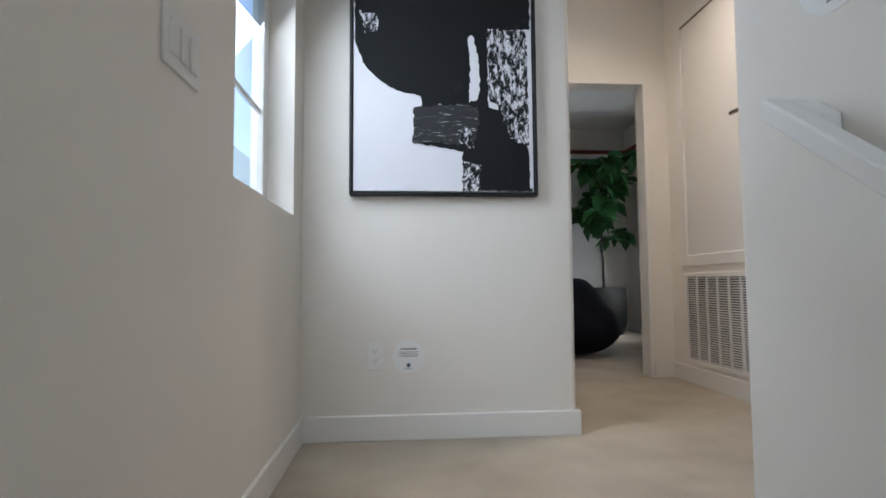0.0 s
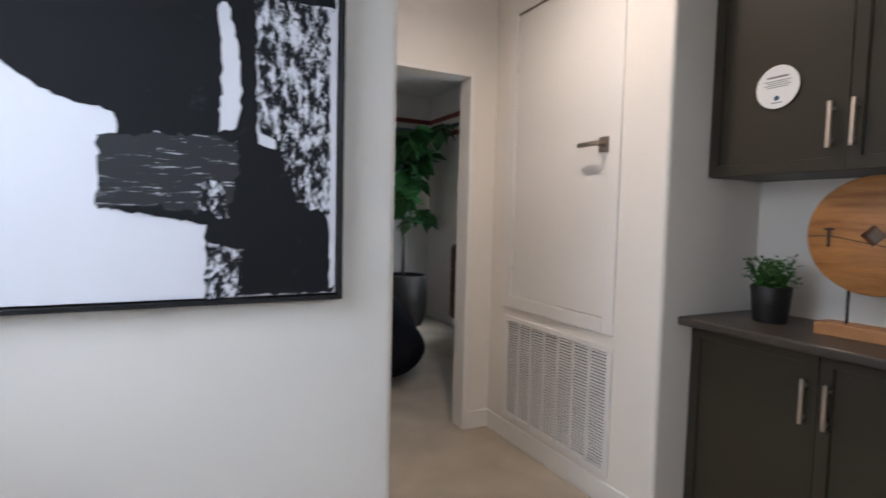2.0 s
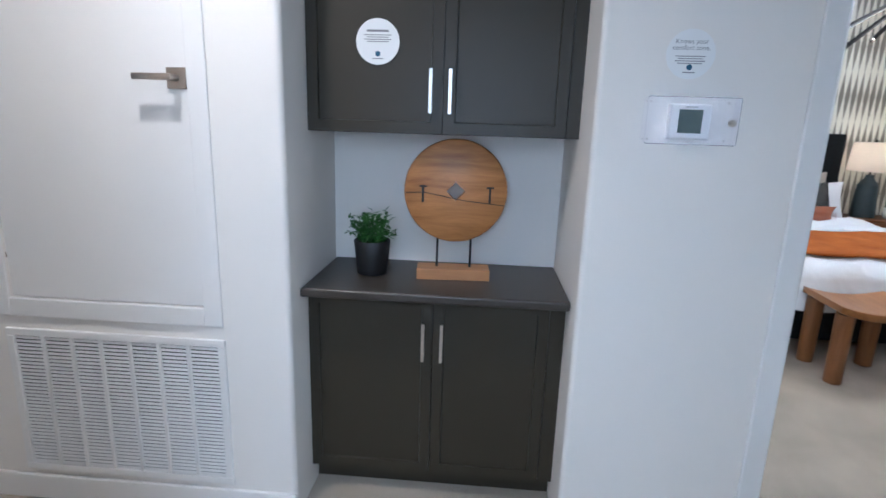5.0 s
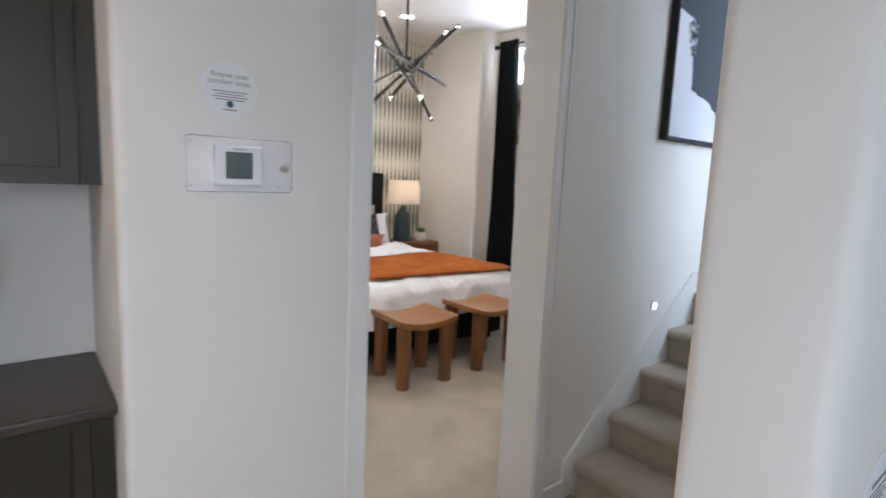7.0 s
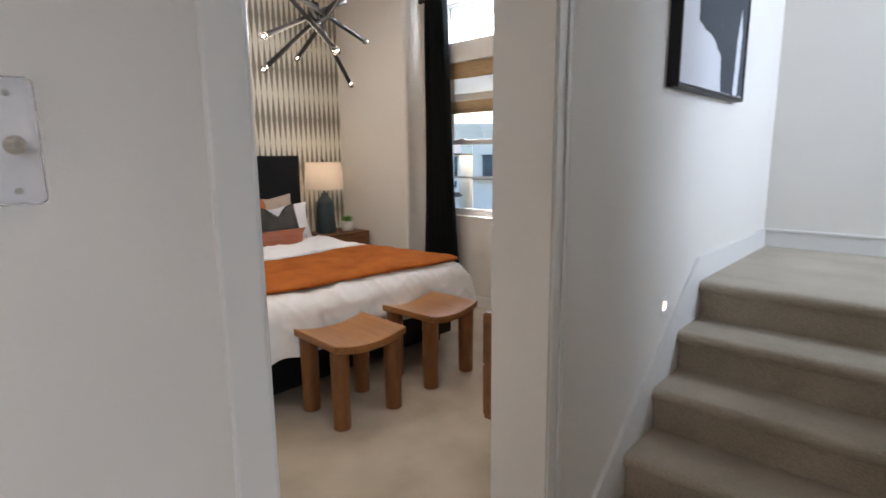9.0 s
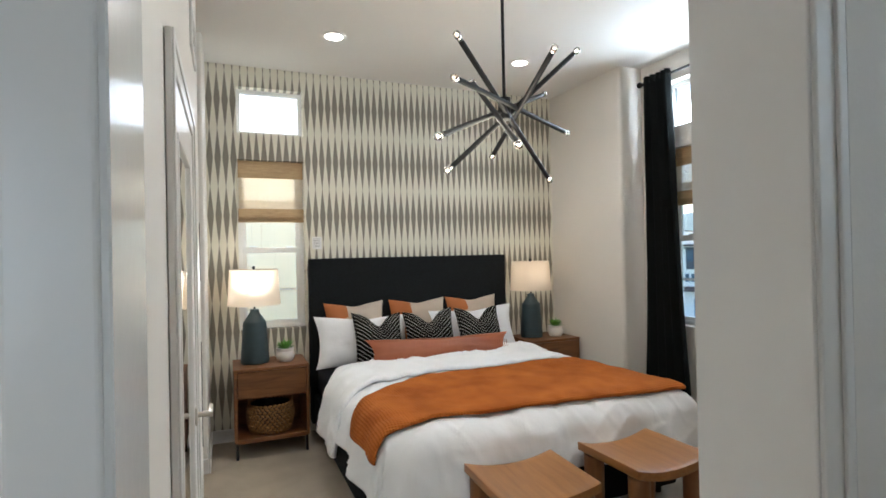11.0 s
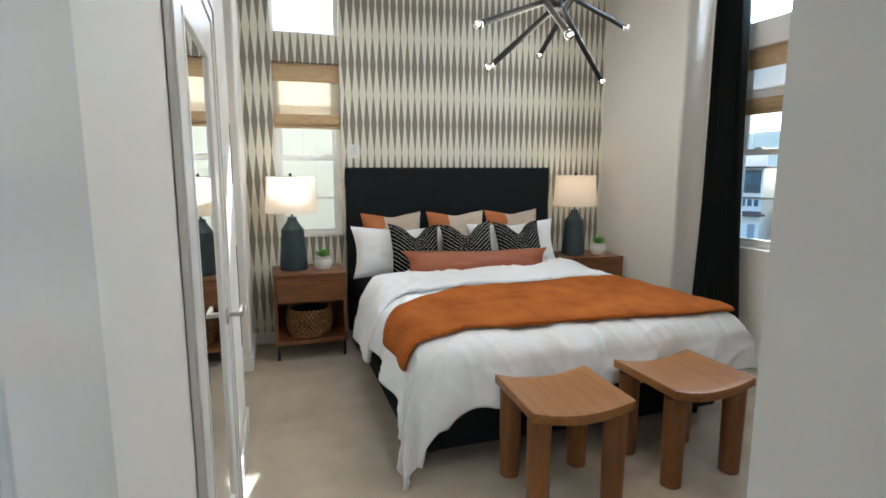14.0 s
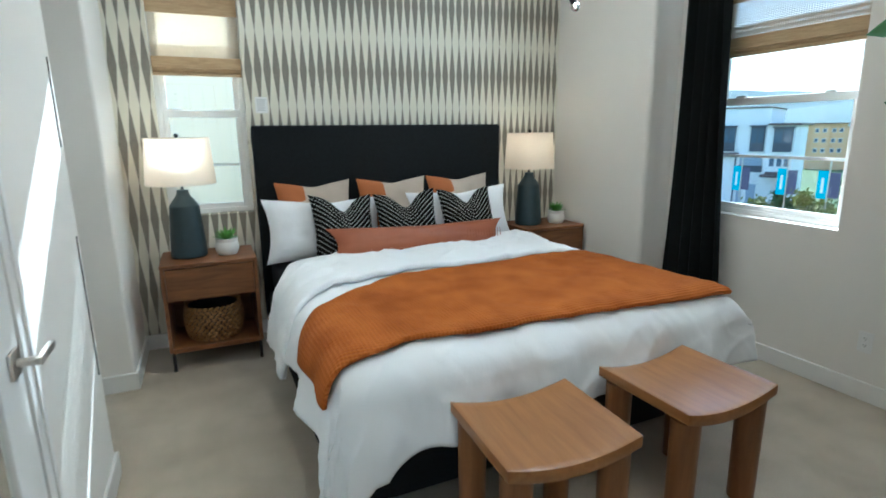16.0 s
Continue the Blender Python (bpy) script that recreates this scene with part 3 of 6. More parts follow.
def step_bm(x0, x1, y_nose, z_top, run, depth=0.2):
    """A carpeted step with a rounded nose that faces +y."""
    prof = []
    r = 0.028
    for k in range(7):
        a = -math.pi / 2 + math.pi * k / 6
        prof.append((y_nose - r + r * math.cos(a), z_top - r + r * math.sin(a)))
    prof += [(y_nose - run - 0.03, z_top), (y_nose - run - 0.03, z_top - depth), (y_nose - 0.03, z_top - depth), (y_nose - 0.03, z_top - 2 * r)]
    bm = bmesh.new()
    a = [bm.verts.new((x0, y, z)) for y, z in prof]
    b = [bm.verts.new((x1, y, z)) for y, z in prof]
    n = len(prof)
    for i in range(n):
        j = (i + 1) % n
        bm.faces.new((a[i], a[j], b[j], b[i]))
    bm.faces.new(a)
    bm.faces.new(list(reversed(b)))
    bmesh.ops.recalc_face_normals(bm, faces=bm.faces)
    return bm


stairs_up = tagged(new("stairs_up"), "upward flight of beige carpeted stairs", "stairs", kind="structure")
for i in range(4):
    part("step", step_bm(0.918, 2.044, NOSE - i * RUN, RISE * (i + 1), RUN), CARPET, stairs_up, smooth=True)
part("landing", join(step_bm(0.918, 2.044, NOSE - 4 * RUN, RISE * 5, 0.1),
                     boxes(((-0.25, -2.70, 0.72), (2.06, NOSE - 4 * RUN - 0.13, 0.9)))), CARPET, stairs_up, "carpeted stair landing", smooth=True)
stairs_down = tagged(new("stairs_down"), "downward flight of beige carpeted stairs", "stairs", kind="structure")
for i in range(15):
    part("step", step_bm(-0.25, 0.767, 1.19 - i * RUN, -RISE * i, RUN), CARPET, stairs_down, smooth=True)


def skirt(x0, x1):
    """Sloped skirting board along the flight, level at both ends."""
    top_y, top_z = NOSE - 4 * RUN + 0.02, 0.9 + BB + 0.01
    pts = [(-0.318, 0.0), (-0.318, 0.20), (top_y, top_z), (-2.70, top_z), (-2.70, 0.88), (top_y - 0.05, 0.5)]
    bm = bmesh.new()
    a = [bm.verts.new((x0, y, z)) for y, z in pts]
    b = [bm.verts.new((x1, y, z)) for y, z in pts]
    for i in range(len(pts)):
        j = (i + 1) % len(pts)
        bm.faces.new((a[i], a[j], b[j], b[i]))
    bm.faces.new(a)
    bm.faces.new(list(reversed(b)))
    bmesh.ops.recalc_face_normals(bm, faces=bm.faces)
    return bm


structure("trim_skirt_east", skirt(2.045, 2.06), TRIM, "white sloped stair skirting board")
structure("trim_skirt_middle", skirt(0.926, 0.941), TRIM, "white sloped stair skirting board")
structure("trim_landing", boxes(((0.95, -2.70, 0.9), (2.045, -2.686, 1.0)), ((0.95, -2.70, 1.0), (2.045, -2.678, 1.016)), bevel=0.002, segments=1), TRIM, "white baseboard on the landing")

# ---- door frames ----


def casing(name, spans, label):
    structure(name, boxes(*spans, bevel=0.005, segments=3), TRIM, label)


# bedroom doorway: painted jambs, with slim casing on the hall side
structure("trim_bed_jamb", boxes(((2.050, 0.758, 0), (2.25, 0.776, 2.44)), ((2.050, -0.118, 0), (2.258, -0.10, 2.44)), ((2.050, -0.10, 2.422), (2.25, 0.758, 2.44)), bevel=0.002, segments=1),
          JAMB, "glossy white door jamb")
casing("trim_bed_casing", [((2.046, 0.765, 0), (2.06, 0.832, 2.49)),
                           ((2.044, -0.17, 0), (2.06, -0.107, 2.49)), ((2.038, -0.17, 0), (2.044, -0.148, 2.49)),
                           ((2.044, -0.107, 2.43), (2.06, 0.765, 2.49))], "white flat door casing")
# far room doorway: plain wrapped jamb
structure("trim_far_jamb", boxes(((1.885, 3.645, 0), (1.907, 3.775, 2.075)), ((1.068, 3.645, 0), (1.09, 3.775, 2.07)), ((1.09, 3.645, 2.055), (1.885, 3.775, 2.077)), bevel=0.002, segments=1),
          TRIM, "white door jamb of the far room")


def window(name, axis, plane, a0, a1, z0, z1, out, label, rail=None, bar=None, lock=False, f=0.035):
    """A vinyl window: frame, sashes, panes. plane: its inner face; out: +1 or -1 along the axis to the outside."""
    ob = tagged(new(name), label, "window", kind="structure")

    def span(u0, u1, w0, w1, d0, d1):
        p0, p1 = plane + out * d0, plane + out * d1
        return ((p0, u0, w0), (p1, u1, w1)) if axis == "x" else ((u0, p0, w0), (u1, p1, w1))

    part("window_frame", boxes(span(a0, a0 + f, z0, z1, 0, 0.05), span(a1 - f, a1, z0, z1, 0, 0.05),
                               span(a0 + f, a1 - f, z0, z0 + f, 0, 0.05), span(a0 + f, a1 - f, z1 - f, z1, 0, 0.05), bevel=0.003, segments=1), VINYL, ob)
    b0, b1, c0, c1 = a0 + f, a1 - f, z0 + f, z1 - f
    if rail:
        s = 0.032
        part("upper_sash", boxes(span(b0, b0 + s, rail, c1, 0.022, 0.046), span(b1 - s, b1, rail, c1, 0.022, 0.046),
                                 span(b0 + s, b1 - s, c1 - s, c1, 0.022, 0.046), bevel=0.002, segments=1), VINYL, ob)
        part("meeting_rail", boxes(span(b0, b1, rail - 0.025, rail + 0.022, 0.004, 0.046), bevel=0.003, segments=1), VINYL, ob)
        part("lower_sash", boxes(span(b0, b0 + s, c0, rail - 0.025, 0.004, 0.03), span(b1 - s, b1, c0, rail - 0.025, 0.004, 0.03),
                                 span(b0 + s, b1 - s, c0, c0 + s, 0.004, 0.03), bevel=0.002, segments=1), VINYL, ob)
        if lock:
            for k in (0.18, 0.82):
                u = b0 + (b1 - b0) * k
                part("sash_lock", boxes(span(u - 0.03, u + 0.03, rail + 0.022, rail + 0.034, -0.004, 0.02), bevel=0.003), WHITE_PLASTIC, ob)
        panes = [(c0 + s, rail - 0.025, 0.014), (rail + 0.022, c1 - s, 0.032)]
    else:
        s = 0.0
        panes = [(c0, c1, 0.02)]
    if bar:
        part("glazing_bar", boxes(span(b0 + s, b1 - s, bar - 0.009, bar + 0.009, 0.012, 0.024)), VINYL, ob)
    for w0, w1, d in panes:
        pane = part("pane", boxes(span(b0 + s, b1 - s, w0, w1, d, d + 0.004)), PANE, ob)
        pane.visible_shadow = False
    return ob


window("window_1", "x", -0.35, 1.44, 2.185, 0.925, 2.25, -1, "white vinyl hall window in a deep drywall reveal", bar=1.31, f=0.07)
# window_2 is out of view, added as an opening for the landing's fill lamp
window("window_2", "x", -0.36, -2.45, -1.55, 1.95, 3.2, -1, "unseen white vinyl window added to light the stair landing")
window("window_3", "x", 6.385, 0.055, 0.607, 0.915, 2.375, 1, "white vinyl sash window beside the bed", rail=1.60, bar=1.25, lock=True)
window("window_4", "x", 6.385, 0.055, 0.607, 2.60, 2.995, 1, "small white transom window high in the papered wall")
window("window_5", "y", -2.875, 4.03, 4.96, 0.90, 2.385, -1, "white vinyl sash window onto the street", rail=1.63, bar=1.28, lock=True)
window("window_6", "y", -2.875, 4.03, 4.96, 2.56, 2.955, -1, "white transom window above the street window")
window("window_7", "x", 3.32, 5.55, 6.20, 0.8, 2.0, 1, "white vinyl window in the far room", rail=1.4)

# mirrored closet door in the bedroom
door_m = tagged(new("door_1"), "white closed door with a long mirror panel", "door", kind="structure")
DX0, DX1 = 2.99, 3.99
part("casing", boxes(((DX0, 0.826, 0), (DX0 + 0.07, 0.843, 2.115)), ((DX1 - 0.07, 0.826, 0), (DX1, 0.843, 2.115)), ((DX0 + 0.07, 0.826, 2.045), (DX1 - 0.07, 0.843, 2.115)),
                     ((DX0, 0.820, 0), (DX0 + 0.025, 0.826, 2.115)), ((DX1 - 0.025, 0.820, 0), (DX1, 0.826, 2.115)), ((DX0 + 0.025, 0.820, 2.09), (DX1 - 0.025, 0.826, 2.115)), bevel=0.003), TRIM, door_m)
LX0, LX1, MX0, MX1 = DX0 + 0.075, DX1 - 0.075, DX0 + 0.20, DX1 - 0.235
part("leaf", boxes(((LX0, 0.832, 0.01), (MX0, 0.844, 2.04)), ((MX1, 0.832, 0.01), (LX1, 0.844, 2.04)), ((MX0, 0.832, 1.90), (MX1, 0.844, 2.04)), ((MX0, 0.832, 0.01), (MX1, 0.844, 0.22)), bevel=0.002, segments=1), DOOR_WHITE, door_m)
part("mirror_frame", boxes(((MX0, 0.828, 0.22), (MX0 + 0.017, 0.843, 1.90)), ((MX1 - 0.017, 0.828, 0.22), (MX1, 0.843, 1.90)), ((MX0 + 0.017, 0.828, 1.883), (MX1 - 0.017, 0.843, 1.90)), ((MX0 + 0.017, 0.828, 0.22), (MX1 - 0.017, 0.843, 0.237)), bevel=0.004), TRIM, door_m)
part("mirror_panel", boxes(((MX0 + 0.017, 0.838, 0.237), (MX1 - 0.017, 0.843, 1.883))), MIRROR, door_m, "clear mirror panel")
structure("trim_edge_strip", boxes(((4.775, 0.8415, 0.50), (4.784, 0.8448, 1.08)), ((4.775, 0.8415, 1.42), (4.784, 0.8448, 1.74))), SLOT, "dark narrow strip along the wall edge")


def lever_bm(flip=1):
    """A square rose with a flat lever; rose on the plane y = 0, lever along -x * flip."""
    bm = boxes(((-0.033, -0.009, -0.033), (0.033, 0, 0.033)), bevel=0.002, segments=1)
    rod(bm, (0, -0.009, 0), (0, -0.05, 0), 0.011, 14)
    lev = boxes(((-0.115 * flip, -0.062, -0.010), (0.012 * flip, -0.047, 0.010)), bevel=0.003)
    return join(bm, lev)


part("door_handle", lever_bm(-1), STEEL, door_m, "brushed nickel lever handle", True, pose(3.855, 0.832, 0.93))

# utility closet door and return grille in the hall
door_c = tagged(new("door_2"), "white flush utility closet door above the grille", "door", kind="structure")
part("leaf", boxes(((2.0635, 2.720, 0.829), (2.10, 3.436, 2.366)), bevel=0.002, segments=1), DOOR_WHITE, door_c)
part("frame", boxes(((2.050, 2.652, 0.757), (2.06, 2.717, 2.45)), ((2.050, 3.44, 0.757), (2.06, 3.505, 2.45)), ((2.050, 2.717, 0.757), (2.06, 3.44, 0.825)), ((2.050, 2.717, 2.37), (2.06, 3.44, 2.45)), bevel=0.003), TRIM, door_c)
part("weatherstrip", boxes(((2.058, 2.717, 2.362), (2.066, 3.44, 2.372))), material("rubber_strip", (0.22, 0.17, 0.13), 0.7, 0.1), door_c)
for z in (2.07, 0.98):
    part("hinge_pin", rod(bmesh.new(), (2.068, 3.437, z - 0.01), (2.068, 3.437, z + 0.01), 0.005), NICKEL_DARK, door_c)
h = part("door_handle", lever_bm(1), NICKEL_DARK, door_c, "satin nickel lever handle", True)
h.matrix_local = pose(2.0635, 2.752, 1.593, 0, 0, -90)

grille = thing("return_air_grille", (2.06, 2.648, 0.13), "white metal return-air grille with fine louvres low in the hall wall", "vent")
GW, GH = 0.824, 0.580
part("frame", boxes(((-0.014, 0, 0), (0, GW, 0.028)), ((-0.014, 0, GH - 0.028), (0, GW, GH)), ((-0.014, 0, 0.028), (0, 0.028, GH - 0.028)), ((-0.014, GW - 0.028, 0.028), (0, GW, GH - 0.028)), bevel=0.003), TRIM, grille)
# near-black sheet on the solid wall gives the shade between the louvres
part("backing", boxes(((-0.0015, 0.028, 0.028), (-0.0005, GW - 0.028, GH - 0.028))), SLOT, grille, "dark sheet standing in for the shaded duct behind the louvres")
for i in range(1, 7):
    y = 0.028 + (GW - 0.056) * i / 7
    part("mullion", boxes(((-0.013, y - 0.006, 0.028), (-0.002, y + 0.006, GH - 0.028))), TRIM, grille)
slat_me = None
for k in range(36):
    z = 0.036 + (GH - 0.072) * k / 35
    if slat_me is None:
        bm = boxes(((-0.005, 0.028, -0.0007), (0.005, GW - 0.028, 0.0007)))
        bmesh.ops.rotate(bm, verts=bm.verts, cent=(0, 0, 0), matrix=Matrix.Rotation(radians(-38), 3, "Y"))
        slat_me = mesh_of("slat", bm, TRIM)
    s = new("slat", slat_me)
    s.parent, s.location = grille, (-0.0075, 0, z)


# ---- hall things ----
def framed_art(name, w, hgt, depth, label, m):
    """Canvas in a black floater frame: canvas in the plane y = 0 facing -y, base at z = 0."""
    ob = thing(name, (0, 0, 0), label, "painting")
    ob.matrix_world = m
    part("frame", boxes(((0, -depth, 0), (0.012, 0, hgt)), ((w - 0.012, -depth, 0), (w, 0, hgt)), ((0.012, -depth, 0), (w - 0.012, 0, 0.012)), ((0.012, -depth, hgt - 0.012), (w - 0.012, 0, hgt)), bevel=0.0015, segments=1), BLACK_PAINT, ob, "slim black floater frame")
    part("canvas", boxes(((0.018, -depth + 0.006, 0.018), (w - 0.018, -0.002, hgt - 0.018))), CANVAS, ob, "pale canvas")
    return ob


def stroke(points, y, jitter=0.004, seed=1):
    """A flat patch of paint with a ragged brushed edge."""
    rnd = random.Random(seed)
    out = []
    n = len(points)
    for i, p in enumerate(points):
        q = points[(i + 1) % n]
        steps = max(2, int((Vector(q) - Vector(p)).length / 0.012))
        for k in range(steps):
            f = k / steps
            out.append((p[0] + (q[0] - p[0]) * f + rnd.uniform(-jitter, jitter), p[1] + (q[1] - p[1]) * f + rnd.uniform(-jitter, jitter)))
    bm = bmesh.new()
    vs = [bm.verts.new((x, y, z)) for x, z in out]
    f = bm.faces.new(vs)
    bm.normal_update()
    if f.normal.y > 0:
        f.normal_flip()
    ext = bmesh.ops.extrude_face_region(bm, geom=[f])
    bmesh.ops.translate(bm, verts=[v for v in ext["geom"] if isinstance(v, bmesh.types.BMVert)], vec=(0, -0.0006, 0))
    bmesh.ops.triangulate(bm, faces=bm.faces)
    return bm


def arc(cx, cz, r, a0, a1, n=10):
    return [(cx + r * math.cos(radians(a0 + (a1 - a0) * i / n)), cz + r * math.sin(radians(a0 + (a1 - a0) * i / n))) for i in range(n + 1)]


# sizes on the canvas: 0.815 wide, 1.10 high
AW, AH, AD = 0.815, 1.10, 0.04
art = framed_art("abstract_painting", AW, AH, AD, "large black and white brushstroke painting in a slim black frame", pose(-0.05, 2.375, 1.033))
PY = -AD + 0.0052
part("stroke_top", stroke([(0.02, 1.08), (0.02, 0.70)] + arc(0.30, 0.72, 0.28, 185, 268, 10) + [(0.31, 0.42), (0.31, 0.36), (0.60, 0.36), (0.60, 0.74), (0.72, 0.74), (0.79, 0.745), (0.79, 1.08)], PY, seed=3), INK_SOLID, art)
part("stroke_arch", stroke([(0.275, 0.385), (0.55, 0.40)] + arc(0.56, 0.18, 0.215, 90, 20, 6) + [(0.79, 0.15), (0.79, 0.02), (0.485, 0.02), (0.485, 0.19), (0.42, 0.205), (0.275, 0.225)], PY - 0.0008, seed=4), INK_SOLID, art)
part("wash_band", stroke([(0.275, 0.378), (0.40, 0.398), (0.56, 0.392), (0.55, 0.245), (0.47, 0.215), (0.38, 0.235), (0.272, 0.222)], PY - 0.0016, 0.007, seed=5), INK_WASH, art, "thin grey paint")
part("dry_stroke", stroke([(0.60, 0.74), (0.785, 0.74), (0.782, 0.22), (0.70, 0.25), (0.64, 0.40), (0.60, 0.42)], PY - 0.0016, 0.006, seed=6), INK_DRY, art, "dry-brushed black streaks")
part("dry_foot", stroke([(0.486, 0.02), (0.566, 0.02), (0.566, 0.135), (0.486, 0.15)], PY - 0.0024, 0.006, seed=7), INK_DRY, art)
part("dry_corner", stroke([(0.045, 0.80), (0.125, 0.80), (0.125, 0.72), (0.07, 0.70)], PY - 0.0024, 0.008, seed=8), INK_DRY, art)
part("white_gap", stroke([(0.515, 0.70), (0.535, 0.71), (0.56, 0.60), (0.565, 0.50), (0.555, 0.42), (0.515, 0.41), (0.522, 0.55)], PY - 0.0032, 0.004, seed=9), CANVAS, art, "bare canvas streak")
part("dry_notch", stroke([(0.47, 0.235), (0.53, 0.20), (0.525, 0.28), (0.49, 0.31)], PY - 0.0032, 0.007, seed=10), INK_DRY, art)
part("edge_gap", stroke([(0.775, 0.735), (0.792, 0.735), (0.792, 0.03), (0.78, 0.03), (0.778, 0.4)], PY - 0.004, 0.003, seed=11), CANVAS, art)

art2 = framed_art("abstract_painting", 0.88, 1.10, 0.045, "black and white abstract painting in a deep black frame", pose(2.06, -0.90, 1.735, 0, 0, -90))
P2 = -0.045 + 0.0052
part("stroke_body", stroke([(0.02, 1.08), (0.02, 0.62), (0.17, 0.60), (0.20, 0.26), (0.40, 0.22)] + [(0.50, 0.16), (0.52, 0.02), (0.86, 0.02), (0.86, 1.08)], P2, seed=13), INK_SLATE, art2)
part("white_gap", stroke([(0.70, 0.02), (0.77, 0.02), (0.79, 0.30), (0.76, 0.40), (0.72, 0.25)], P2 - 0.0012, 0.004, seed=14), CANVAS, art2)
part("dry_edge", stroke([(0.10, 0.58), (0.20, 0.60), (0.205, 0.40), (0.15, 0.44)], P2 - 0.0012, 0.008, seed=15), INK_DRY, art2)


def outlet(at, turn, label="white duplex wall outlet", sockets=True, gangs=1):
    """A wall plate on the plane y = 0, facing -y."""
    ob = thing("wall_outlet" if sockets else "light_switch", at, label, "outlet" if sockets else "switch", turn=turn)
    w = 0.07 + 0.046 * (gangs - 1)
    part("plate", boxes(((-w / 2, -0.006, -0.0575), (w / 2, 0, 0.0575)), bevel=0.0025), WHITE_PLASTIC, ob)
    for g in range(gangs):
        x = (g - (gangs - 1) / 2) * 0.046
        if sockets:
            for z in (0.02, -0.02):
                s = part("socket", boxes(((x - 0.0165, -0.008, z - 0.0135), (x + 0.0165, -0.006, z + 0.0135)), bevel=0.003), WHITE_PLASTIC, ob)
                part("slot", boxes(((x - 0.0075, -0.0085, z), (x - 0.0055, -0.008, z + 0.009)), ((x + 0.0055, -0.0085, z), (x + 0.0075, -0.008, z + 0.008)), ((x - 0.002, -0.0085, z - 0.009), (x + 0.002, -0.008, z - 0.005))), SLOT, s)
        else:
            bm = boxes(((x - 0.0165, -0.010, -0.033), (x + 0.0165, -0.006, 0.033)), bevel=0.0015, segments=1)
            part("rocker", bm, WHITE_PLASTIC, ob)
            part("rocker_rim", boxes(((x - 0.0185, -0.0068, -0.0355), (x + 0.0185, -0.0062, 0.0355))), TRIM, ob)
    return ob


outlet((0.058, 2.375, 0.351), 0)
outlet((3.81, -2.79, 0.325), 180)
outlet((0.926, 0.80, 1.22), 90, "white rocker light switch at the end of the wall", False, 1)
outlet((-0.25, 1.112, 1.107), 90, "white triple rocker light switch plate", False, 3)


def sticker(at, turn, radius, lines, label, bars=4):
    """A round white paper note on the plane y = 0, facing -y."""
    ob = thing("round_sticker", at, label, "sticker", turn=turn)
    bm = lathe([(radius, 0), (radius, 0.0012)], 48)
    bmesh.ops.rotate(bm, verts=bm.verts, cent=(0, 0, 0), matrix=Matrix.Rotation(radians(90), 3, "X"))
    part("paper", bm, PAPER, ob)
    z = radius * 0.42
    for text in lines:
        cu = bpy.data.curves.new("printed_text", "FONT")
        cu.body, cu.size, cu.align_x = text, radius * 0.27, "CENTER"
        cu.materials.append(INK)
        t = new("printed_text", cu)
        t.parent = ob
        t.matrix_local = pose(0, -0.0016, z, 90)
        z -= radius * 0.25
    if not lines:
        part("heading", boxes(((-radius * 0.5, -0.0017, z), (radius * 0.5, -0.0013, z + radius * 0.09))), INK, ob)
    z -= radius * 0.02 if lines else radius * 0.15
    for k in range(bars):
        w = radius * (0.62 if k % 2 == 0 else 0.5)
        part("text_line", boxes(((-w, -0.0017, z), (w, -0.0013, z + radius * 0.035))), INK, ob)
        z -= radius * 0.095
    bm = lathe([(radius * 0.12, 0), (radius * 0.12, 0.0005)], 20)
    bmesh.ops.rotate(bm, verts=bm.verts, cent=(0, 0, 0), matrix=Matrix.Rotation(radians(90), 3, "X"))
    bmesh.ops.translate(bm, verts=bm.verts, vec=(0, -0.0013, -radius * 0.52))
    part("printed_mark", bm, INK_BLUE, ob)
    part("text_line", boxes(((-radius * 0.25, -0.0017, -radius * 0.75), (radius * 0.25, -0.0013, -radius * 0.71))), INK, ob)
    return ob


sticker((HALL, 1.18, 1.698), -90, 0.07, ["Knows your", "comfort zone."], "round white paper sticker printed Knows your comfort zone", 4)
sticker((0.2, 2.375, 0.346), 0, 0.069, [], "round white paper sticker on the wall beside the outlet")
sticker((2.292, 2.153, 1.748), -90, 0.076, [], "round white paper sticker on the cabinet door")
sticker((0.765, 0.755, 1.10), -90, 0.07, [], "round white paper sticker above the handrail")

# thermostat in its clear guard
stat = thing("thermostat", (HALL, 1.166, 1.507), "white thermostat locked under a clear plastic guard", "thermostat", turn=-90)
part("body", boxes(((-0.06, -0.026, -0.052), (0.06, 0, 0.05)), bevel=0.005), WHITE_PLASTIC, stat)
part("screen", boxes(((-0.034, -0.0275, -0.034), (0.034, -0.026, 0.034)), bevel=0.0006, segments=1), LCD, stat, "grey-green display")
part("maker_mark", boxes(((-0.018, -0.0268, 0.040), (0.018, -0.026, 0.0425))), INK, stat)
g0, g1, gz0, gz1, gd = -0.132, 0.134, -0.068, 0.07, 0.05
gm = box_bm(bmesh.new(), (g0, -gd, gz0), (g1, 0, gz1))
bmesh.ops.bevel(gm, geom=[e for e in gm.edges if min(v.co.y for v in e.verts) < -0.01], offset=0.008, segments=3, affect="EDGES", profile=0.5)
bmesh.ops.delete(gm, geom=[max(gm.faces, key=lambda f: f.calc_center_median().y)], context="FACES")
guard = part("guard", gm, ACRYLIC, stat, "clear acrylic guard", True)
guard.visible_shadow = False
gs = guard.modifiers.new("thickness", "SOLIDIFY")
gs.thickness, gs.offset = 0.002, -1
lk = lathe([(0.010, 0), (0.010, 0.012), (0.006, 0.016), (0.004, 0.022)], 16)
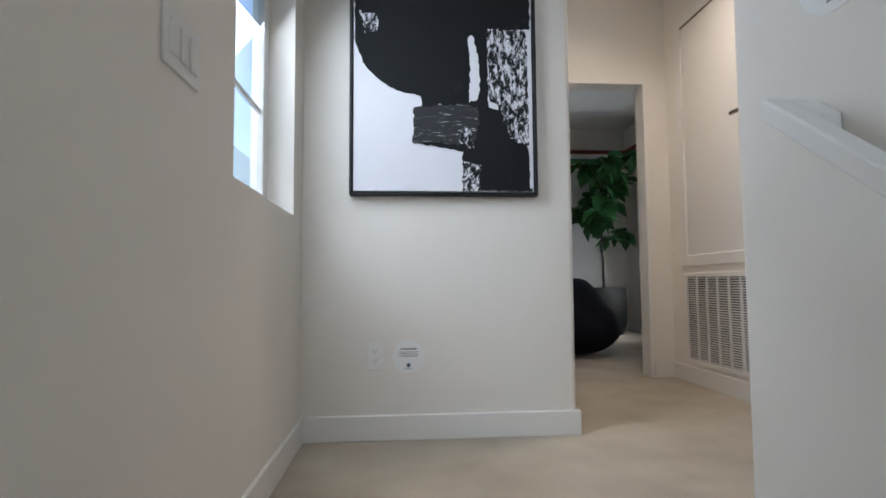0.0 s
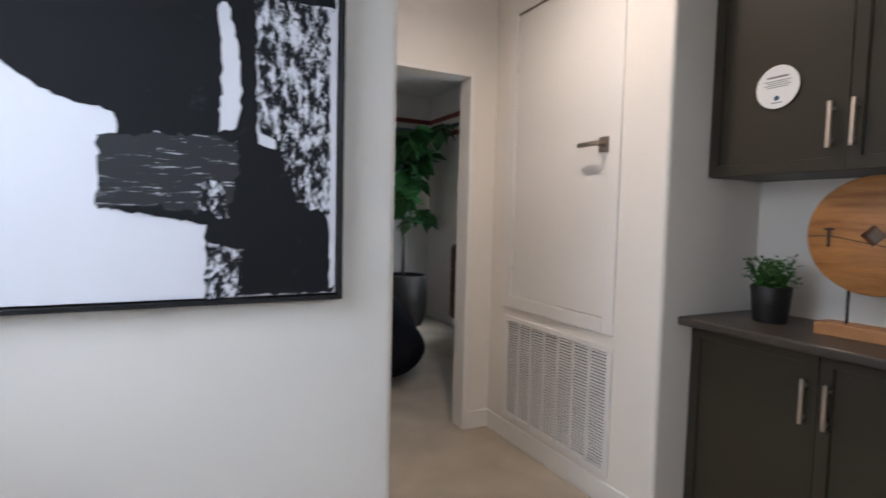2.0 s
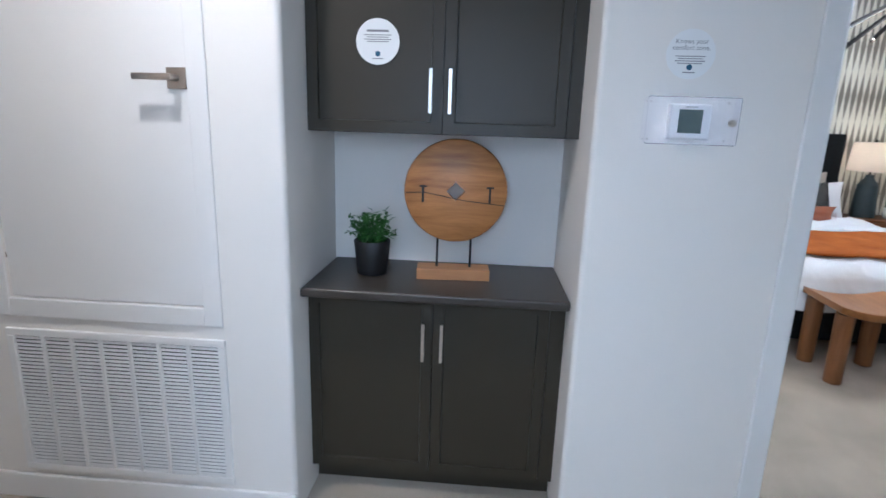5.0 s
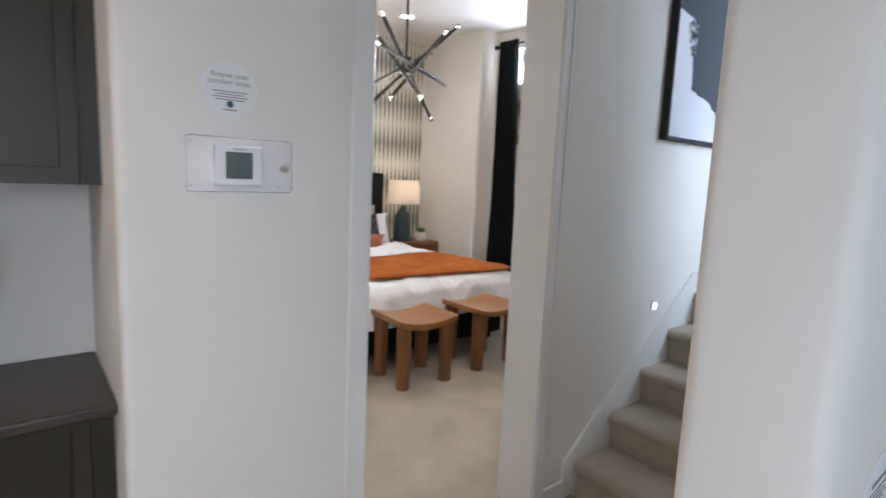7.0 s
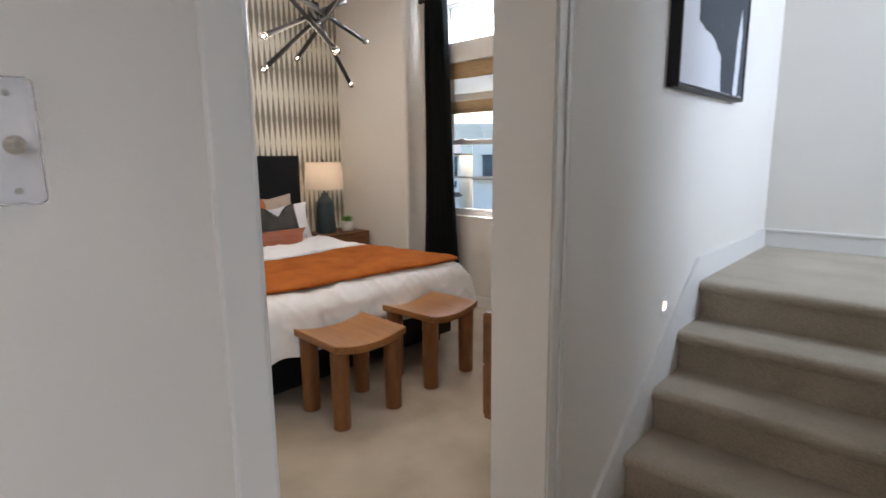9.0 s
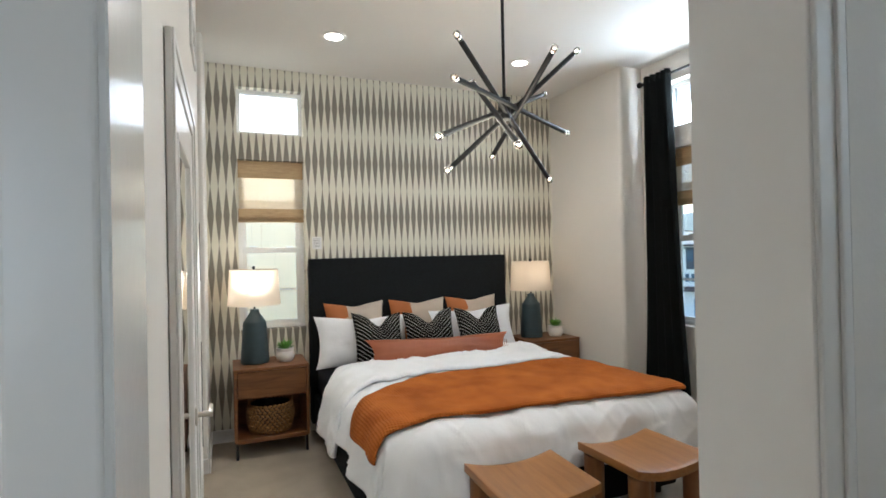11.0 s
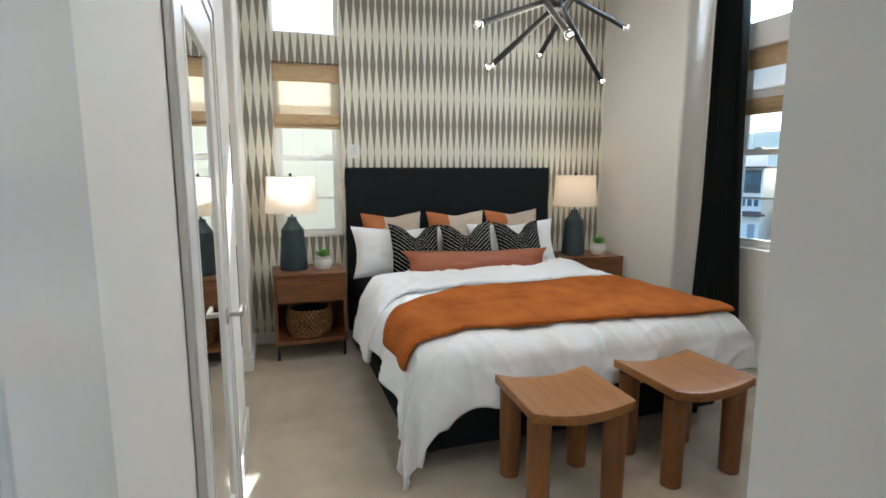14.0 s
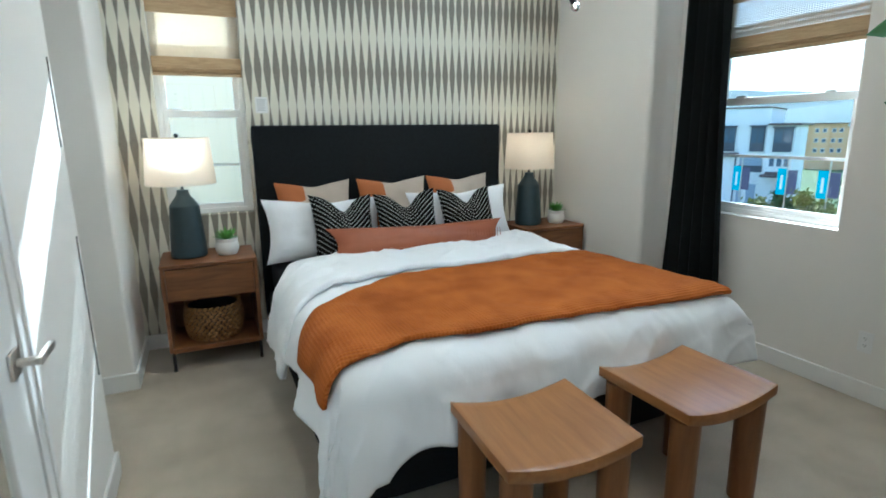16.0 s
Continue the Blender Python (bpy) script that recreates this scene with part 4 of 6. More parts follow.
bmesh.ops.rotate(lk, verts=lk.verts, cent=(0, 0, 0), matrix=Matrix.Rotation(radians(90), 3, "X"))
part("lock", lk, STEEL, stat, "round steel lock", True, pose(0.108, -gd, -0.003))
for sx in (g0 + 0.02, g1 - 0.02):
    for sz in (gz0 + 0.014, gz1 - 0.014):
        part("screw", rod(bmesh.new(), (sx, -0.003, sz), (sx, 0, sz), 0.004), STEEL, stat)


# cabinets in the niche
def cabinet_door(parent, y0, y1, z0, z1, handle_y, handle_z):
    """A shaker door in the plane x = 0 (its back), facing -x."""
    bm = box_bm(bmesh.new(), (-0.02, y0, z0), (0, y1, z1))
    front = min(bm.faces, key=lambda f: f.calc_center_median().x)
    bmesh.ops.inset_individual(bm, faces=[front], thickness=0.056)
    bmesh.ops.inset_individual(bm, faces=[front], thickness=0.004, depth=-0.009)
    d = part("door", bm, CABINET, parent)
    part("handle", boxes(((-0.052, handle_y - 0.006, handle_z - 0.075), (-0.042, handle_y + 0.006, handle_z + 0.075)),
                         ((-0.042, handle_y - 0.005, handle_z - 0.060), (-0.02, handle_y + 0.005, handle_z - 0.048)), ((-0.042, handle_y - 0.005, handle_z + 0.048), (-0.02, handle_y + 0.005, handle_z + 0.060)), bevel=0.001, segments=1), STEEL, d, "brushed nickel bar handle")


upper = thing("wall_cabinet", (2.31, 1.44, 1.44), "dark taupe shaker wall cabinet with two doors", "cabinet")
part("body", boxes(((0.001, 0.0, 0.0), (0.33, 0.97, 1.0)), bevel=0.002, segments=1), CABINET, upper)
part("filler", boxes(((-0.012, 0.0, 0.0), (0.001, 0.045, 1.0))), CABINET, upper)
cabinet_door(upper, 0.048, 0.478, 0.002, 0.998, 0.455, 0.147)
cabinet_door(upper, 0.482, 0.968, 0.002, 0.998, 0.523, 0.147)
lower = thing("base_cabinet", (2.262, 1.44, 0.0), "dark taupe shaker base cabinet with two doors", "cabinet")
part("body", boxes(((0.001, 0.0, 0.10), (0.37, 0.97, 0.850)), bevel=0.002, segments=1), CABINET, lower)
part("plinth", boxes(((0.06, 0.0, 0.0), (0.36, 0.97, 0.10))), CABINET, lower)
part("filler", boxes(((-0.012, 0.0, 0.10), (0.001, 0.055, 0.846))), CABINET, lower)
cabinet_door(lower, 0.058, 0.488, 0.105, 0.842, 0.455, 0.675)
cabinet_door(lower, 0.492, 0.968, 0.105, 0.842, 0.525, 0.675)
solid("countertop", boxes(((2.15, 1.442, 0.852), (2.638, 2.408, 0.886)), bevel=0.008, segments=3), COUNTER, "dark taupe laminate countertop in the niche", "countertop")


def disc_bm():
    """A thick wooden wheel with rounded rims and a square hole turned on its corner; axis x."""
    bm = bmesh.new()
    n, R, hl = 64, 0.198, 0.036
    prof = [(R - 0.012, -0.022), (R - 0.003, -0.016), (R, -0.004), (R, 0.006), (R - 0.003, 0.016), (R - 0.012, 0.022)]
    rings = [[bm.verts.new((x, r * math.cos(2 * math.pi * i / n), r * math.sin(2 * math.pi * i / n))) for i in range(n)] for r, x in prof]
    for a, b in zip(rings, rings[1:]):
        for i in range(n):
            bm.faces.new((a[i], a[(i + 1) % n], b[(i + 1) % n], b[i]))

    def hole(i):
        a = 2 * math.pi * i / n
        k = hl / (abs(math.cos(a)) + abs(math.sin(a)))
        return k * math.cos(a), k * math.sin(a)
    front = [bm.verts.new((-0.022, *hole(i))) for i in range(n)]
    back = [bm.verts.new((0.022, *hole(i))) for i in range(n)]
    for i in range(n):
        j = (i + 1) % n
        bm.faces.new((rings[0][j], rings[0][i], front[i], front[j]))
        bm.faces.new((rings[-1][i], rings[-1][j], back[j], back[i]))
        bm.faces.new((front[j], front[i], back[i], back[j]))
    bmesh.ops.recalc_face_normals(bm, faces=bm.faces)
    return bm


sculpt = thing("wooden_disc_sculpture", (2.40, 1.87, 0.886), "honey-coloured wooden wheel with a square hole on a metal stand", "sculpture", turn=4)
part("disc", disc_bm(), DISC_WOOD, sculpt, "round slab of aged wood", True, pose(0, 0, 0.343))
part("base", boxes(((-0.05, -0.142, 0), (0.05, 0.142, 0.043)), bevel=0.003), DISC_BASE, sculpt)
for y in (-0.065, 0.065):
    part("rod", rod(bmesh.new(), (0, y, 0.04), (0, y, 0.175), 0.0045), BLACK_METAL, sculpt, smooth=True)
for y, tilt in ((0.125, -4), (-0.13, 8)):
    part("staple", boxes(((-0.0255, y - 0.004, 0.30), (-0.0215, y + 0.004, 0.365)), ((-0.0255, y - 0.014, 0.358), (-0.0215, y + 0.014, 0.364))), SLOT, sculpt, "iron staple across the crack")
crack = bmesh.new()
for a, b in zip([(0.19, 0.335), (0.12, 0.338), (0.05, 0.325), (-0.03, 0.31)], [(0.12, 0.338), (0.05, 0.325), (-0.03, 0.31), (-0.185, 0.295)]):
    rod(crack, (-0.0225, a[0], a[1]), (-0.0225, b[0], b[1]), 0.0016, 6)
part("crack", crack, SLOT, sculpt, "dark split in the wood")


def leaf_bm(length, width, curl=0.3, segments=4):
    """One leaf along +x from the origin, cupped and drooping."""
    bm = bmesh.new()
    rows = []
    for i in range(segments + 1):
        f = i / segments
        w = width * math.sin(math.pi * min(1, 0.08 + 0.92 * f) ** 0.8) * 0.5
        z = -curl * length * f * f
        rows.append([bm.verts.new((length * f, -w, z + w * 0.35)), bm.verts.new((length * f, 0, z)), bm.verts.new((length * f, w, z + w * 0.35))])
    for a, b in zip(rows, rows[1:]):
        for k in range(2):
            bm.faces.new((a[k], b[k], b[k + 1], a[k + 1]))
    return bm


def scatter(base, poses):
    out = bmesh.new()
    me = bpy.data.meshes.new("tmp")
    base.to_mesh(me)
    base.free()
    for m in poses:
        n0 = len(out.verts)
        out.from_mesh(me)
        out.verts.ensure_lookup_table()
        for v in out.verts[n0:]:
            v.co = m @ v.co
    bpy.data.meshes.remove(me)
    return out


rng = random.Random(11)
pot_plant = thing("potted_plant", (2.40, 2.195, 0.886), "small bushy green plant in a black pot", "plant")
part("pot", lathe([(0.052, 0), (0.058, 0.003), (0.066, 0.07), (0.072, 0.135), (0.070, 0.138), (0.064, 0.135), (0.062, 0.118), (0.0, 0.118)], 32, cap=False), POT_BLACK, pot_plant, smooth=True)
part("soil", lathe([(0.063, 0.115), (0.063, 0.121)], 20), SOIL, pot_plant)
poses = []
stems = bmesh.new()
for i in range(46):
    a, out_r, hgt = rng.uniform(0, 6.28), rng.uniform(0.01, 0.105), rng.uniform(0.05, 0.125)
    b0, tip = Vector((0.035 * math.cos(a) * rng.random(), 0.035 * math.sin(a), 0.12)), Vector((out_r * math.cos(a), out_r * math.sin(a), 0.12 + hgt))
    rod(stems, b0, tip, 0.0012, 5)
    for k in range(9):
        p = b0.lerp(tip, 0.3 + 0.75 * k / 8)
        poses.append(Matrix.Translation(p) @ Euler((rng.uniform(-0.6, 0.6), rng.uniform(-0.9, 0.5), rng.uniform(0, 6.28))).to_matrix().to_4x4())
part("stems", stems, BOXWOOD, pot_plant)
part("foliage", scatter(leaf_bm(0.030, 0.012, 0.2, 3), poses), BOXWOOD, pot_plant, "small fresh green leaves")

# handrails
rail = thing("handrail", (0.765, 0, 0), "white painted square handrail of the lower flight", "handrail")
slope = RISE / RUN


def sloped_bar(x0, x1, ya, za, yb, zb, hgt):
    bm = bmesh.new()
    v = [bm.verts.new(p) for p in ((x0, ya, za), (x1, ya, za), (x1, yb, zb), (x0, yb, zb), (x0, ya, za + hgt), (x1, ya, za + hgt), (x1, yb, zb + hgt), (x0, yb, zb + hgt))]
    for f in ((0, 1, 2, 3), (7, 6, 5, 4), (0, 4, 5, 1), (1, 5, 6, 2), (2, 6, 7, 3), (3, 7, 4, 0)):
        bm.faces.new([v[i] for i in f])
    bmesh.ops.recalc_face_normals(bm, faces=bm.faces)
    bmesh.ops.bevel(bm, geom=list(bm.edges), offset=0.004, segments=2, affect="EDGES", profile=0.5)
    return bm


part("rail", sloped_bar(-0.085, -0.045, 0.80, 0.884, -2.4, 0.884 - 3.2 * 0.77, 0.036), TRIM, rail)
part("end_return", sloped_bar(-0.046, 0.0, 0.80, 0.884, 0.757, 0.884 - 0.043 * 0.77, 0.036), TRIM, rail)
for y in (0.1, -0.9, -1.9):
    part("bracket", rod(bmesh.new(), (0, y, 0.80 + (y - 0.765) * 0.77), (-0.065, y, 0.863 + (y - 0.765) * 0.77), 0.006), STEEL, rail)
rail2 = thing("handrail", (0.926, 0, 0), "white painted square handrail of the upper flight", "handrail")
part("rail", sloped_bar(0.045, 0.086, -0.20, 1.07, -1.42, 1.07 + 1.22 * slope, 0.075), TRIM, rail2)
part("end_return", boxes(((0.0, -0.240, 1.075), (0.086, -0.198, 1.145)), bevel=0.004), TRIM, rail2)
for y in (-0.45, -1.15):
    part("bracket", rod(bmesh.new(), (0, y, 1.02 + (-0.20 - y) * slope), (0.07, y, 1.075 + (-0.20 - y) * slope), 0.006), STEEL, rail2)

# woven hanging with tassels
hang = thing("woven_wall_hanging", (0.928, 0.40, 0), "woven wall hanging in rust, black and white yarn with tassels", "wall hanging")
part("dowel", rod(bmesh.new(), (0.02, -0.42, 2.24), (0.02, 0.40, 2.24), 0.009), DISC_BASE, hang, smooth=True)


def wound_rope(y, z_low, r, mats, pitch):
    """A hanging rope wound in bands of yarn, with a tassel at its end."""
    count = int((2.24 - z_low) / pitch)
    for m in mats:
        bm = bmesh.new()
        for k in range(count):
            if mats[k % len(mats)] is m:
                z = z_low + pitch * k
                ring = lathe([(r * 0.8, 0), (r, pitch * 0.3), (r, pitch * 0.7), (r * 0.8, pitch)], 10, (0.034, y + 0.004 * math.sin(k), z))
                me = bpy.data.meshes.new("tmp")
                ring.to_mesh(me)
                ring.free()
                bm.from_mesh(me)
                bpy.data.meshes.remove(me)
        tagged(part("yarn_band", bm, m, hang, smooth=True), kind="stuff")


def tassel(y, z, scale, x=0.036, seed=0):
    t = part("tassel", lathe([(0.008, 0.01), (0.013, 0.0), (0.012, -0.02), (0.009, -0.03), (0.018, -0.05), (0.022, -0.09)], 14, (0, 0, 0)), TASSEL, hang, "beige cotton tassel", True, pose(x, y, z) @ Matrix.Scale(scale * 0.82, 4))
    fringe = bmesh.new()
    r = random.Random(seed)
    for k in range(44):
        a, q = r.uniform(0, 6.28), r.uniform(0.6, 1.0)
        rod(fringe, (0.012 * q * math.cos(a), 0.012 * q * math.sin(a), -0.025), (0.030 * q * math.cos(a), 0.030 * q * math.sin(a), -0.125 + r.uniform(-0.012, 0.012)), 0.0022, 5)
    part("fringe", fringe, TASSEL, t, "loose cotton fringe")


for i, (y, z_low, mats, pitch, big) in enumerate(((-0.37, 1.62, (RUST_YARN,), 0.05, 0.75), (-0.20, 1.72, (BLACK_YARN, WHITE_YARN), 0.035, 0.9), (0.0, 1.655, (RUST_YARN,), 0.05, 1.12),
                                                  (0.06, 1.665, (WHITE_YARN, BLACK_YARN), 0.032, 0.9), (0.20, 1.80, (BLACK_YARN, WHITE_YARN, WHITE_YARN), 0.03, 0.9), (0.34, 1.92, (RUST_YARN, BLACK_YARN), 0.04, 0.9))):
    wound_rope(y, z_low, 0.015, mats, pitch)
    tassel(y, z_low, big, 0.048 if i == 0 else 0.036, i)

# step light beside the stairs
sl = thing("step_light", (HALL, -1.01, 0.868), "small square lit step light in a white plate", "lamp", turn=-90)
part("plate", boxes(((-0.036, -0.006, -0.036), (0.036, 0, 0.036)), bevel=0.002), WHITE_PLASTIC, sl)
part("lens", boxes(((-0.010, -0.0075, -0.018), (0.016, -0.006, 0.016)), bevel=0.001, segments=1), STEP_GLOW, sl, "glowing lens")


def downlight(x, y, z):
    ob = thing("recessed_downlight", (x, y, z), "round white recessed ceiling downlight, switched on", "lamp", group="recessed downlights")
    part("trim_ring", lathe([(0.062, 0.0), (0.094, 0.0), (0.095, -0.004), (0.085, -0.011), (0.064, -0.008)], 40, cap=False), WHITE_PLASTIC, ob, smooth=True)
    part("lens", lathe([(0.063, -0.004), (0.063, -0.0055)], 40), DOWNLIGHT, ob, "lit diffuser")
    return ob


for x, y in ((5.42, -0.06), (5.44, -1.66), (3.0, -0.06), (3.0, -1.66)):
    downlight(x, y, BED_CEIL)
    lamp("downlight_beam", "SPOT", look((x, y, BED_CEIL - 0.02), (x, y, 0)), 9.0, (1.0, 0.86, 0.72), radius=0.06, cone=130)
downlight(1.45, 2.65, HALL_CEIL)
lamp("hall_downlight_beam", "SPOT", look((1.45, 2.65, HALL_CEIL - 0.02), (1.45, 2.65, 0)), 23.0, (1.0, 0.80, 0.62), radius=0.06, cone=150)

# ---- bedroom things ----
BED_Y, BED_HALF, FOOT_X, TOP_Z = -0.93, 0.93, 4.06, 0.635
bed = thing("bed", (0, 0, 0), "king bed with a tall charcoal upholstered headboard and platform", "bed")
part("headboard", boxes(((6.19, -1.90, 0.08), (6.285, 0.04, 1.515)), bevel=0.018, segments=4), HEADBOARD, bed, "tall charcoal linen headboard", True)
part("platform", boxes(((4.02, BED_Y - 0.95, 0.075), (6.19, BED_Y + 0.95, 0.345)), bevel=0.02, segments=3), HEADBOARD, bed, "charcoal upholstered side rails", True)
for x in (4.12, 6.05):
    for y in (BED_Y - 0.88, BED_Y + 0.88):
        part("leg", rod(bmesh.new(), (x, y, 0), (x, y, 0.08), 0.022, 12, 0.03), BLACK_PAINT, bed, smooth=True)
solid("mattress", boxes(((4.08, BED_Y - 0.925, 0.345), (6.185, BED_Y + 0.925, 0.60)), bevel=0.07, segments=5), DARK_SHEET, "mattress in a charcoal fitted sheet", "mattress", True)


def drape(s, t, lift, edge=0.15, side=0.975, foot=1.85, corner=3.0):
    """Cloth coordinates (across from the middle, along from x = 5.80 to the foot) to a place on the bed."""
    def bend(d):
        if d <= 0:
            return d, 0.0
        q = edge * math.pi / 2
        if d < q:
            return edge * math.sin(d / edge), edge * (1 - math.cos(d / edge))
        return edge + 0.15 * (d - q), edge + (d - q) * 0.98
    sg = 1 if s >= 0 else -1
    if s < 0:
        side += 0.09 * max(0.0, min(1.0, (t - 0.8) / 0.9))
    oy, dy = bend(abs(s) - side + edge)
    ox, dx = bend(t - foot + edge)
    oy, ox = max(oy, abs(s) - side + edge if dy == 0 else oy), max(ox, t - foot + edge if dx == 0 else ox)
    y = BED_Y + sg * (side - edge + oy)
    x = 5.80 - (foot - edge + ox)
    drop = (dy ** corner + dx ** corner) ** (1 / corner)
    return Vector((x, y, TOP_Z + lift - drop)), dy, dx


def cloth(s0, s1, t0, t1, lift, wrinkle, step=0.022, thick=0.0, shape=None, fold=0.028, edge=0.15, ridge=0.0, side=0.975):
    bm = bmesh.new()
    ns, nt = int((s1 - s0) / step), int((t1 - t0) / step)
    uvl = bm.loops.layers.uv.new("UVMap")
    grid, st = [], {}
    for j in range(nt + 1):
        row = []
        for i in range(ns + 1):
            s, t = s0 + (s1 - s0) * i / ns, t0 + (t1 - t0) * j / nt
            if shape:
                s, t = shape(s, t)
            p, dy, dx = drape(s, t, lift, edge, side)
            d = math.hypot(dy, dx)
            k = min(1.0, d / 0.3)
            along = math.atan2(dx, dy + 1e-6)
            wave = math.sin((t if dy > dx else s) * 15 + 3 * noise.noise(Vector((s * 1.3, t * 1.3, 3))))
            out = Vector((-1 if dx > 0 else 0, (1 if s > 0 else -1) if dy > 0 else 0, 0))
            if out.length:
                out.normalize()
            p += out * (fold * k * wave + 0.02 * k)
            n1 = noise.noise(Vector((s * 2.2, t * 2.2, 1))) + 0.5 * noise.noise(Vector((s * 5, t * 5, 7)))
            crease = abs(noise.noise(Vector((s * 3.1 + 0.4 * n1, t * 2.4, 12))))
            p.z += wrinkle * (n1 - 0.9 * max(0, 0.22 - crease) * 3) * (1 - 0.6 * k)
            p += out * wrinkle * 0.9 * n1 * k
            if ridge:
                # long soft creases, most of them running askew
                u, w = s * 0.86 + t * 0.5, t * 0.86 - s * 0.5
                r1 = max(0.0, 1 - 5.0 * abs(noise.noise(Vector((u * 2.0, w * 5.0 + 0.5 * n1, 21)))))
                r2 = max(0.0, 1 - 6.0 * abs(noise.noise(Vector((w * 2.2 + 0.4 * n1, u * 6.5, 33)))))
                lift_by = ridge * (r1 ** 1.5 + 0.6 * r2 ** 1.5)
                p.z += lift_by * (1 - 0.7 * k)
                p += out * lift_by * k
            p.z = max(p.z, 0.012)
            v = bm.verts.new(p)
            st[v] = (s, t)
            row.append(v)
        grid.append(row)
    for a, b in zip(grid, grid[1:]):
        for i in range(ns):
            f = bm.faces.new((a[i], a[i + 1], b[i + 1], b[i]))
            for l in f.loops:
                l[uvl].uv = st[l.vert]
    bmesh.ops.recalc_face_normals(bm, faces=bm.faces)
    if sum(f.normal.z for f in bm.faces) < 0:
        bmesh.ops.reverse_faces(bm, faces=bm.faces)
    return bm


def with_thickness(ob, d):
    m = ob.modifiers.new("thickness", "SOLIDIFY")
    m.thickness, m.offset = d, -1
    return ob


def slip(s, t):
    """How far the sides of the turned-back edge have slid towards the foot."""
    near = 0.42 * max(0.0, min(1.0, (s - 0.30) / 0.70)) ** 1.2
    far = 0.28 * max(0.0, min(1.0, (-s - 0.55) / 0.6))
    return (near + far) * (1 - t / 2.05)


def duvet_shape(s, t):
    # a short hem along the sides and the foot; the near corner hangs to the carpet
    reach = 1.20 + 0.06 * max(0.0, min(1.0, (t - 0.9) / 0.5)) if s > 0 else 1.13
    across, along = s / 1.3 * reach, t / 2.05 * (2.12 + 0.02 * math.sin(5 * s)) + slip(s, t) * 0.9
    longer = 0.27 * max(0.0, min(1.0, (across - 0.58) / 0.34)) ** 2 * (t / 2.05) ** 3
    wider = 0.16 * max(0.0, min(1.0, (along - 1.55) / 0.3)) ** 1.5 * max(0.0, s / 1.3) ** 3
    return across + wider, along + longer


duvet = thing("duvet", (0, 0, 0), "rumpled white cotton duvet folded back and hanging over the bed", "duvet")
with_thickness(part("cover", cloth(-1.3, 1.3, 0.0, 2.05, 0.035, 0.015, step=0.015, shape=duvet_shape, fold=0.024, ridge=0.012), DUVET, duvet, smooth=True), 0.022)
with_thickness(part("turned_back_edge", cloth(-1.16, 1.34, 0.0, 0.73, 0.078, 0.022, step=0.016, ridge=0.010, shape=lambda s, t: (s, t + slip(s, t)), fold=0.012, edge=0.18, side=0.995), DUVET, duvet, "duvet edge folded back on itself", True), 0.03)


def blanket_shape(s, t):
    # laid askew: its head edge swings towards the foot at the near side
    f = (s + 1.06) / 2.12
    head = 0.84 + 0.015 * math.sin(4 * s) + 0.55 * max(0.0, (s - 0.35) / 0.75) ** 1.35
    foot = 1.715 + 0.09 * (1 - f) + 0.13 * max(0.0, (f - 0.82) / 0.18)
    return s, head + (foot - head) * (t - 0.655) / 1.095


blanket = solid("throw_blanket", cloth(-1.02, 1.10, 0.655, 1.75, 0.075, 0.010, step=0.017, ridge=0.003, shape=blanket_shape, fold=0.022, side=1.005), WAFFLE, "rust orange waffle-knit throw laid across the bed", "blanket", True)
with_thickness(blanket, 0.020)


def pillow_bm(w, hgt, thick, chop=0.0, n=22, pinch=0.10, seed=0):
    """A soft cushion in the x-z plane, base at z = 0, thickness along y."""
    bm = bmesh.new()
    uvl = bm.loops.layers.uv.new("UVMap")
    uvs = {}
    sides = []
    for sg in (-1, 1):
        grid = []
        for j in range(n + 1):
            row = []
            for i in range(n + 1):
                u, v = 2 * i / n - 1, 2 * j / n - 1
                puff = ((1 - abs(u) ** 2.6) * (1 - abs(v) ** 2.6)) ** 0.55 if abs(u) < 1 and abs(v) < 1 else 0
                x = u * w / 2 * (1 - pinch * (1 - abs(u) ** 0.5) * 0 - pinch * (1 - v * v) * abs(u) ** 3)
                z = v * hgt / 2 * (1 - pinch * (1 - u * u) * abs(v) ** 3)
                dip = chop * math.exp(-(u / 0.36) ** 2) * max(0, (v + 0.4) / 1.4) ** 1.5
                z -= dip
                wob = noise.noise(Vector((u * 2.2 + seed, v * 2.2, sg * 3 + seed))) * 0.10 + noise.noise(Vector((u * 6 + seed, v * 6, sg))) * 0.035
                y = sg * thick / 2 * puff * (1 + wob * 2)
                vert = bm.verts.new((x, y, z + hgt / 2))
                uvs[vert] = ((u + 1) / 2, (v + 1) / 2)
                row.append(vert)
            grid.append(row)
        for a, b in zip(grid, grid[1:]):
            for i in range(n):
                f = bm.faces.new((a[i], a[i + 1], b[i + 1], b[i]) if sg < 0 else (a[i + 1], a[i], b[i], b[i + 1]))
                for l in f.loops:
                    l[uvl].uv = uvs[l.vert]
    bmesh.ops.remove_doubles(bm, verts=bm.verts, dist=1e-5)
    return bm


def pillow(name, at, w, hgt, thick, lean, turn, mat, label, group, chop=0.0, seed=0, roll=0.0):
    ob = thing(name, (0, 0, 0), label, "pillow", group)
    ob.matrix_world = pose(*at) @ pose(0, 0, 0, 0, 0, -90 + turn) @ pose(0, 0, 0, -lean, roll, 0)
    cover = part("cover", pillow_bm(w, hgt, thick, chop, seed=seed), mat, ob, smooth=True)
    return ob


